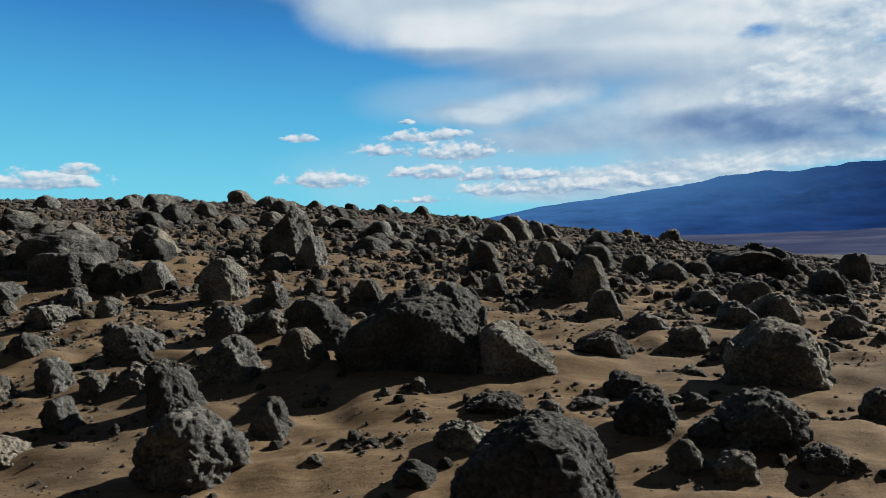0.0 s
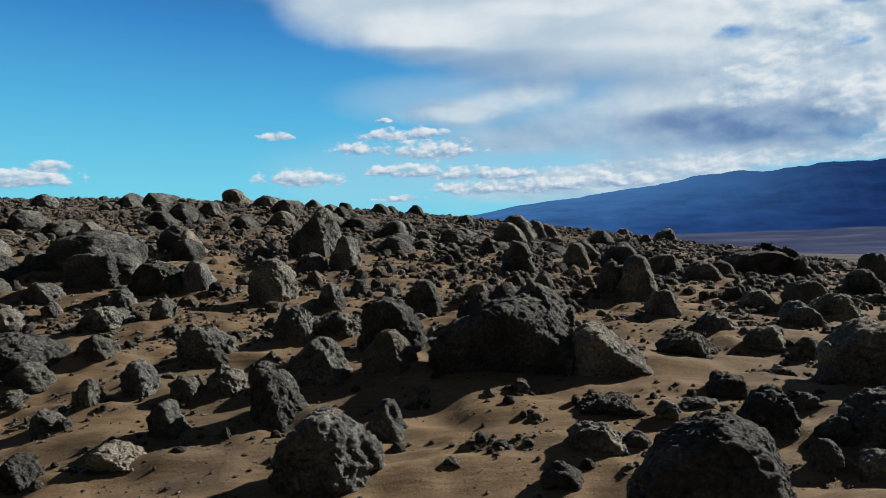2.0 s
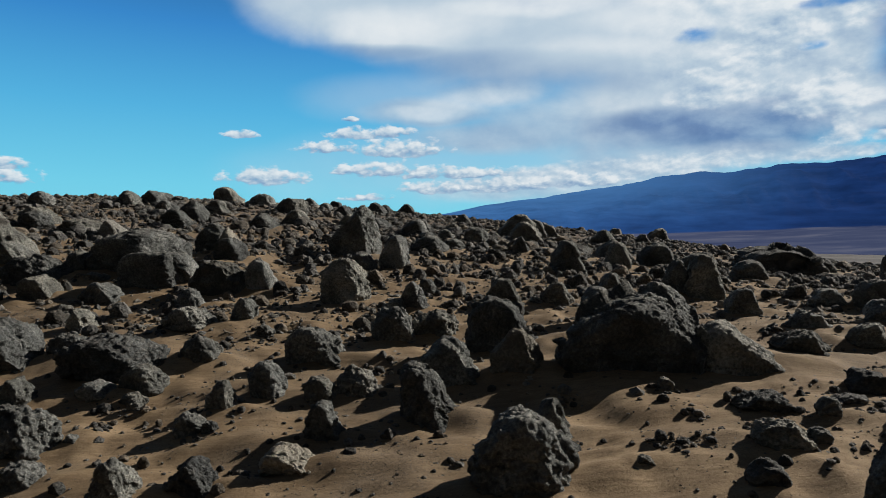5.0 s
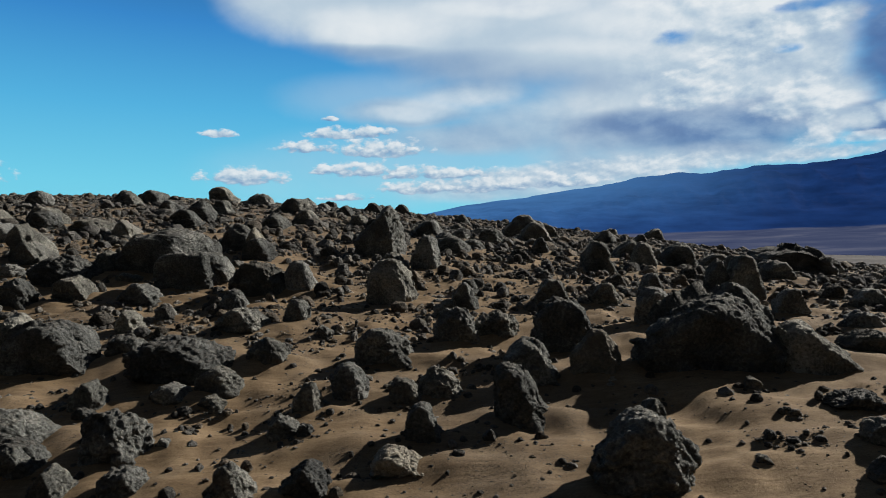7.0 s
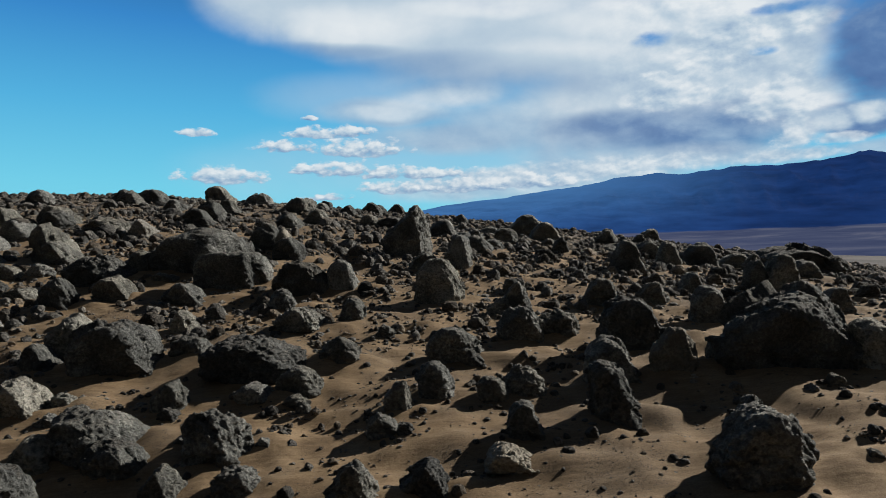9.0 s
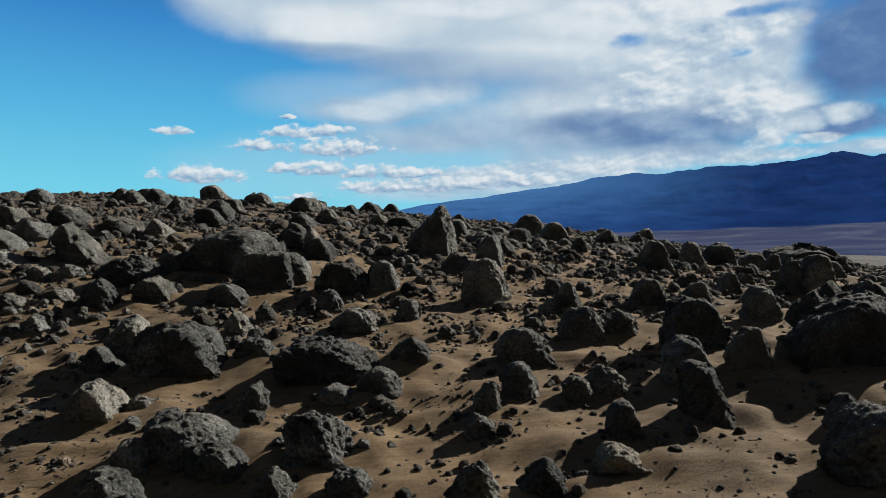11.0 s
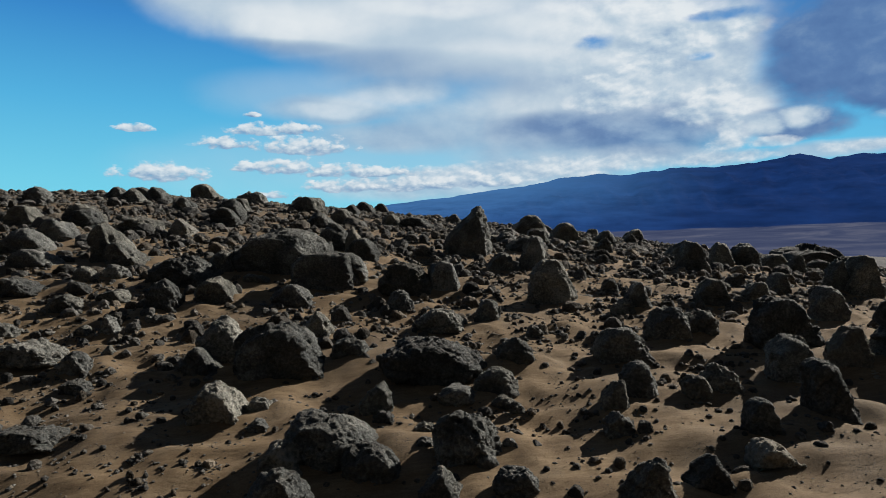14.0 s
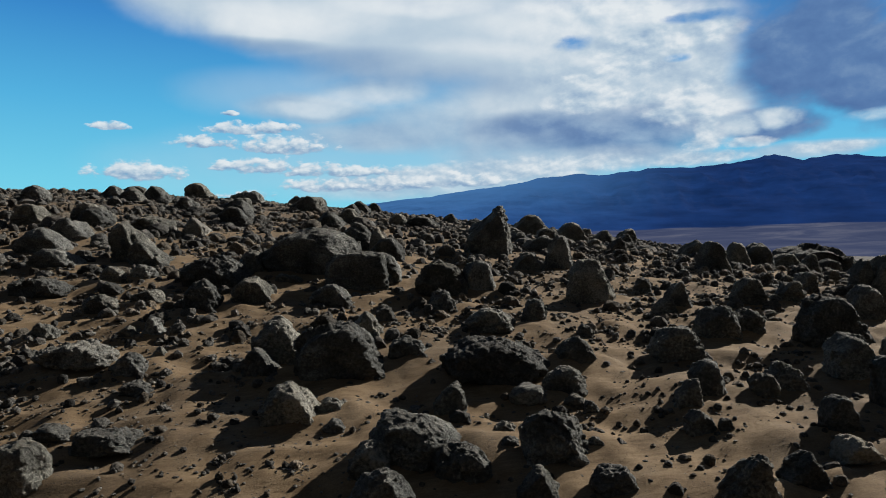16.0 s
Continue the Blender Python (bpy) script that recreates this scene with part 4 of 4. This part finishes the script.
boulder(-19.90, 48.02, 2.31, 0.70, "shard", (0.71, 1.00, 0.97, 0.91, 0.69), 143, 1.85)
boulder(-14.36, 54.97, 1.19, 0.69, "block", (0.84, 0.86, 1.00, 0.86, 0.83), 144, 0.95)
boulder(7.81, 40.29, 1.44, 0.84, "block", (0.73, 0.83, 1.00, 0.95, 0.79), 147, 1.15)
boulder(15.70, 66.41, 1.53, 0.51, "box", (0.71, 0.86, 1.00, 0.99, 0.95), 148, 1.22)
boulder(5.56, 26.15, 0.62, 0.36, "block", (0.64, 0.87, 1.00, 0.91, 0.61), 152, 0.50)
boulder(0.63, 25.08, 0.60, 0.35, "block", (0.68, 0.95, 1.00, 0.90, 0.67), 155, 0.48)
boulder(-0.13, 33.15, 1.19, 0.51, "block", (0.79, 1.00, 1.00, 0.96, 0.79), 156, 0.95)
boulder(-2.75, 30.08, 0.96, 0.56, "rough", (0.62, 0.99, 1.00, 0.94, 0.51), 157, 0.77)


def stand_alone(count, area, sizes, seed, gap=0.1):
    """Single loose rocks between the boulders, each a thing of its own."""
    rng = np.random.default_rng(seed)
    placed = tries = 0
    while placed < count and tries < 20000:
        tries += 1
        x, y = rng.uniform(area[0], area[1]), rng.uniform(area[2], area[3])
        width = rng.uniform(*sizes) * (1 + 0.03 * (y - 8))
        if not -12.5 - 0.42 * y < x < 1.5 + 0.62 * y:
            continue
        if any(math.hypot(x - bx, (y - by) * 0.8) < 0.56 * (w + width) + gap for bx, by, w, d, h in PLACED):
            continue
        kind = ("block", "rough", "round", "shard")[tries % 4]
        tops = np.clip(1 - np.abs(np.linspace(-0.4, 0.4, 5) - rng.uniform(-0.2, 0.2)) ** 1.4 * rng.uniform(0.8, 1.7) + rng.normal(0, 0.06, 5), 0.3, 1)
        boulder(x, y, width, width * rng.uniform(0.42, 0.7), kind, tuple(tops / tops.max()), seed * 43 + tries, width * rng.uniform(0.7, 1.0), RUBBLE)
        placed += 1


stand_alone(110, (-18, 13, 13.0, 24), (0.2, 0.40), 22, 0.02)
stand_alone(110, (-16, 8, 6.5, 14), (0.09, 0.21), 21, 0.03)

# ---------------------------------------------------------------- the ground, one sheet to the horizon
def spacing(low, high, step, end_low, end_high, growth):
    inner = np.arange(low, high, step)
    lower, upper, d = [low], [inner[-1]], step
    while lower[-1] > end_low:
        d *= growth
        lower.append(lower[-1] - d)
    d = step
    while upper[-1] < end_high:
        d *= growth
        upper.append(upper[-1] + d)
    return np.r_[lower[:0:-1], inner, upper[1:]]


def build_ground():
    xs = spacing(-16.0, 7.0, 0.075, -4600, 4600, 1.12)
    ys = spacing(5.0, 17.0, 0.075, -4600, 4600, 1.10)
    gx, gy = np.meshgrid(xs, ys)
    gz = ground(gx, gy)
    for x, y, w, d, h in PLACED:
        # sand banked up against the rock, more on the lee side
        i0, i1 = np.searchsorted(xs, (x - 2 * w, x + 2 * w))
        j0, j1 = np.searchsorted(ys, (y - 2 * w, y + 2 * w))
        sx, sy = gx[j0:j1, i0:i1] - x, gy[j0:j1, i0:i1] - y
        q = np.hypot(sx / (0.75 * w), sy / (0.75 * d))
        gz[j0:j1, i0:i1] += min(0.07, 0.10 * h) * np.exp(-q**2 * 1.1) + min(0.09, 0.14 * h) * np.exp(-(np.hypot((sx - 0.75 * w) / (0.5 * w), sy / (0.35 * d))) ** 2)
    nx = len(xs)
    j, i = np.meshgrid(np.arange(len(ys) - 1), np.arange(nx - 1), indexing="ij")
    a = (j * nx + i).ravel()
    quads = np.stack([a, a + 1, a + nx + 1, a + nx], 1)
    ob = new("ground", mesh_of("ground", np.stack([gx.ravel(), gy.ravel(), gz.ravel()], 1), quads))
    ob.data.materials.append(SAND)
    tagged(ob, "brown wind-drifted sand slope strewn with dark gravel", "ground", kind="structure")


build_ground()


# ---------------------------------------------------------------- distant range and fan
def build_range():
    """A mountain wall along the far side of the valley, with spurs and gullies, and the fan at its foot."""
    bearings = np.radians(np.arange(-12, 66, 0.16))
    keys_az = (-12, 0, 3.1, 5.8, 9.8, 11.9, 14.1, 17.4, 19, 22.1, 23.9, 25.7, 29.1, 33.5, 36.5, 38.4, 40.5, 43.1, 47, 52, 60, 78)
    keys_el = (1, 1.9, 2.6, 3.24, 3.78, 4.1, 4.5, 5, 5.42, 5.85, 5.62, 5.95, 6.26, 6.45, 7.14, 6.63, 7.01, 6.7, 6.3, 6.6, 5.5, 3)
    steps = np.r_[np.linspace(0, 0.42, 26), np.linspace(0.44, 1.0, 70), 1.06]
    b, s = np.meshgrid(bearings, steps)
    crest = np.interp(np.degrees(b), keys_az, keys_el)
    spots = np.stack([np.degrees(b).ravel() * 0.55, 0 * b.ravel(), 0 * b.ravel()], 1)
    calm = np.clip((np.degrees(b) - 4) / 14, 0.15, 1)
    crest = crest + calm * 0.07 * fractal(spots * 1.1, 31, 2, 0.5).reshape(b.shape) + calm * 0.05 * fractal(spots * 1.9, 37, 3, 0.5, True).reshape(b.shape)
    reach = 2600 + 2100 * s
    foot = np.interp(np.degrees(b), (-12, 12, 20, 30, 44, 78), (0.7, 0.8, 1.05, 1.5, 2.1, 2.3))
    fan_z = -11 + (4700 * 0.75 * np.tan(np.radians(foot)) + 11) * np.clip(s / 0.42, 0, 1) ** 1.35
    k = np.clip((s - 0.42) / 0.58, 0, 1)
    top_z = 4700 * np.tan(np.radians(crest))
    flat_p = np.stack([np.degrees(b).ravel() * 0.45 + s.ravel() * 1.5, s.ravel() * 5.0, 0 * s.ravel()], 1)
    gully = fractal(flat_p, 17, 4, 0.55, True).reshape(b.shape)
    z = fan_z + (top_z - fan_z) * k**0.9 + 38 * np.clip(top_z / 600, 0.05, 1) ** 2 * gully * np.sin(np.pi * k) ** 1.5 * (k > 0)
    z = np.where(s > 1.0, -20, z)
    verts = np.stack([(reach * np.sin(b)).ravel(), (reach * np.cos(b)).ravel(), z.ravel()], 1)
    nx = len(bearings)
    j, i = np.meshgrid(np.arange(len(steps) - 1), np.arange(nx - 1), indexing="ij")
    a = (j * nx + i).ravel()
    ob = new("backdrop", mesh_of("backdrop", verts, np.stack([a, a + 1, a + nx + 1, a + nx], 1)))
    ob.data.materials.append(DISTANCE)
    tagged(ob, "blue mountain range with painted haze above a pale alluvial fan", "mountains", kind="structure")


build_range()


# ---------------------------------------------------------------- loose rocks, cobbles and grit, too many to count
def scatter(name, label, count, area, sizes, level, seed, power=1.6, clear=0.55, patchy=0.5, kinds=("block", "round", "block", "rough"), flatness=(0.4, 0.85), heaps=0.25, ease=0.0):
    rng = np.random.default_rng(seed)
    x0, x1, y0, y1 = area
    forms = [rock_shape(kinds[k % len(kinds)], seed * 40 + k, level, 1, 1, 1, (0.6, 0.95, 1, 0.9, 0.6), 0.45) for k in range(14)]
    # more of them far out per row, as the view widens
    y = y0 + (y1 - y0) * rng.random(count * 3) ** 0.8
    x = x0 + (x1 - x0) * rng.random(count * 3)
    # part of them lie in heaps about the boulders
    hosts = np.array([(bx, by, w, d) for bx, by, w, d, h in PLACED if y0 - 1 < by < y1 + 1])
    heaped = rng.random(count * 3) < heaps
    pick = hosts[rng.integers(len(hosts), size=count * 3)]
    turn, far = rng.uniform(0, 2 * np.pi, count * 3), 0.5 + np.abs(rng.normal(0, 0.45, count * 3))
    x = np.where(heaped, pick[:, 0] + np.cos(turn) * pick[:, 2] * far, x)
    y = np.where(heaped, pick[:, 1] + np.sin(turn) * pick[:, 3] * far, y)
    seen = rng.random(count * 3) < np.clip((y - y0) / max(ease, 0.01), 0.04, 1)
    seen &= (x > -14.5 - 0.62 * y) & (x < 2.5 + 0.70 * y)
    spots = np.stack([x * 0.45, y * 0.45, 0 * x + seed], 1)
    seen &= heaped | (fractal(spots, 77, 3) > rng.normal(-patchy, 0.35, count * 3))
    x, y = x[seen][:count], y[seen][:count]
    size = sizes[0] * (1 - rng.random(len(x)) * (1 - (sizes[0] / sizes[1]) ** power)) ** (-1 / power)
    free = np.ones(len(x), bool)
    for bx, by, w, d, h in PLACED:
        free &= np.hypot((x - bx) / (w * clear + size * 0.5), (y - by) / (d * clear + size * 0.5)) > 1
    x, y, size = x[free], y[free], size[free]
    z = ground(x, y)
    form = rng.integers(14, size=len(x))
    a = rng.uniform(0, 2 * np.pi, len(x))
    w, d, h = size * rng.uniform(0.8, 1.2, len(x)), size * rng.uniform(0.7, 1.1, len(x)), size * rng.uniform(*flatness, len(x))
    verts, tris, at = [], [], 0
    for k in range(14):
        v, t = forms[k]
        m = form == k
        c, s = np.cos(a[m])[:, None], np.sin(a[m])[:, None]
        lx, ly = v[:, 0] * w[m][:, None], v[:, 1] * d[m][:, None]
        verts.append(np.stack([c * lx - s * ly + x[m][:, None], s * lx + c * ly + y[m][:, None], v[:, 2] * h[m][:, None] + z[m][:, None]], 2).reshape(-1, 3))
        tris.append((t[None] + at + (np.arange(m.sum()) * len(v))[:, None, None]).reshape(-1, 3))
        at += int(m.sum()) * len(v)
    ob = new(name, mesh_of(name, np.concatenate(verts), np.concatenate(tris), False))
    ob.data.materials.append(RUBBLE)
    tagged(ob, label, name.replace("_", " "), kind="stuff")


scatter("far_boulders", "dark basalt boulders crowding the rise up to the skyline", 1700, (-60, 62, 22, 72), (0.34, 0.80), 2, 3, 2.6, 0.45, 0.9, kinds=("block", "shard", "rough", "slab"), flatness=(0.35, 0.62))
scatter("distant_rubble", "dark basalt rubble covering the slope below the skyline", 11000, (-60, 62, 26, 72), (0.16, 0.42), 1, 24, 2.0, 0.45, 1.2, kinds=("block", "shard", "rough", "block"), flatness=(0.4, 0.75))
scatter("far_rubble", "dark basalt rubble covering the far slope", 4200, (-34, 34, 11, 34), (0.15, 0.40), 2, 4, 2.1, 0.5, 0.9, ease=6)
scatter("far_stones", "dark stones covering the far slope", 24000, (-50, 52, 9, 60), (0.06, 0.18), 1, 14, 1.8, 0.5, 0.9, ease=6)
scatter("loose_rocks", "dark loose basalt rocks lying on the sand", 520, (-20, 14, 9, 22), (0.13, 0.32), 3, 12, 2.2, 0.55, 0.6, flatness=(0.4, 0.75), ease=3)
scatter("rubble", "dark basalt rubble lying on the sand", 7600, (-20, 16, 5, 24), (0.045, 0.17), 2, 5, 1.8, 0.45, 0.3, flatness=(0.4, 0.8), heaps=0.4, ease=3)
scatter("cobbles", "small dark stones scattered over the sand", 26000, (-20, 13, 4.5, 22), (0.020, 0.07), 1, 6, 1.8, 0.45, 0.3, flatness=(0.3, 0.7), ease=3)
scatter("gravel", "fine dark gravel lying in patches on the sand", 5500, (-16, 10, 4.5, 12), (0.010, 0.026), 1, 8, 1.5, 0.5, 0.05)
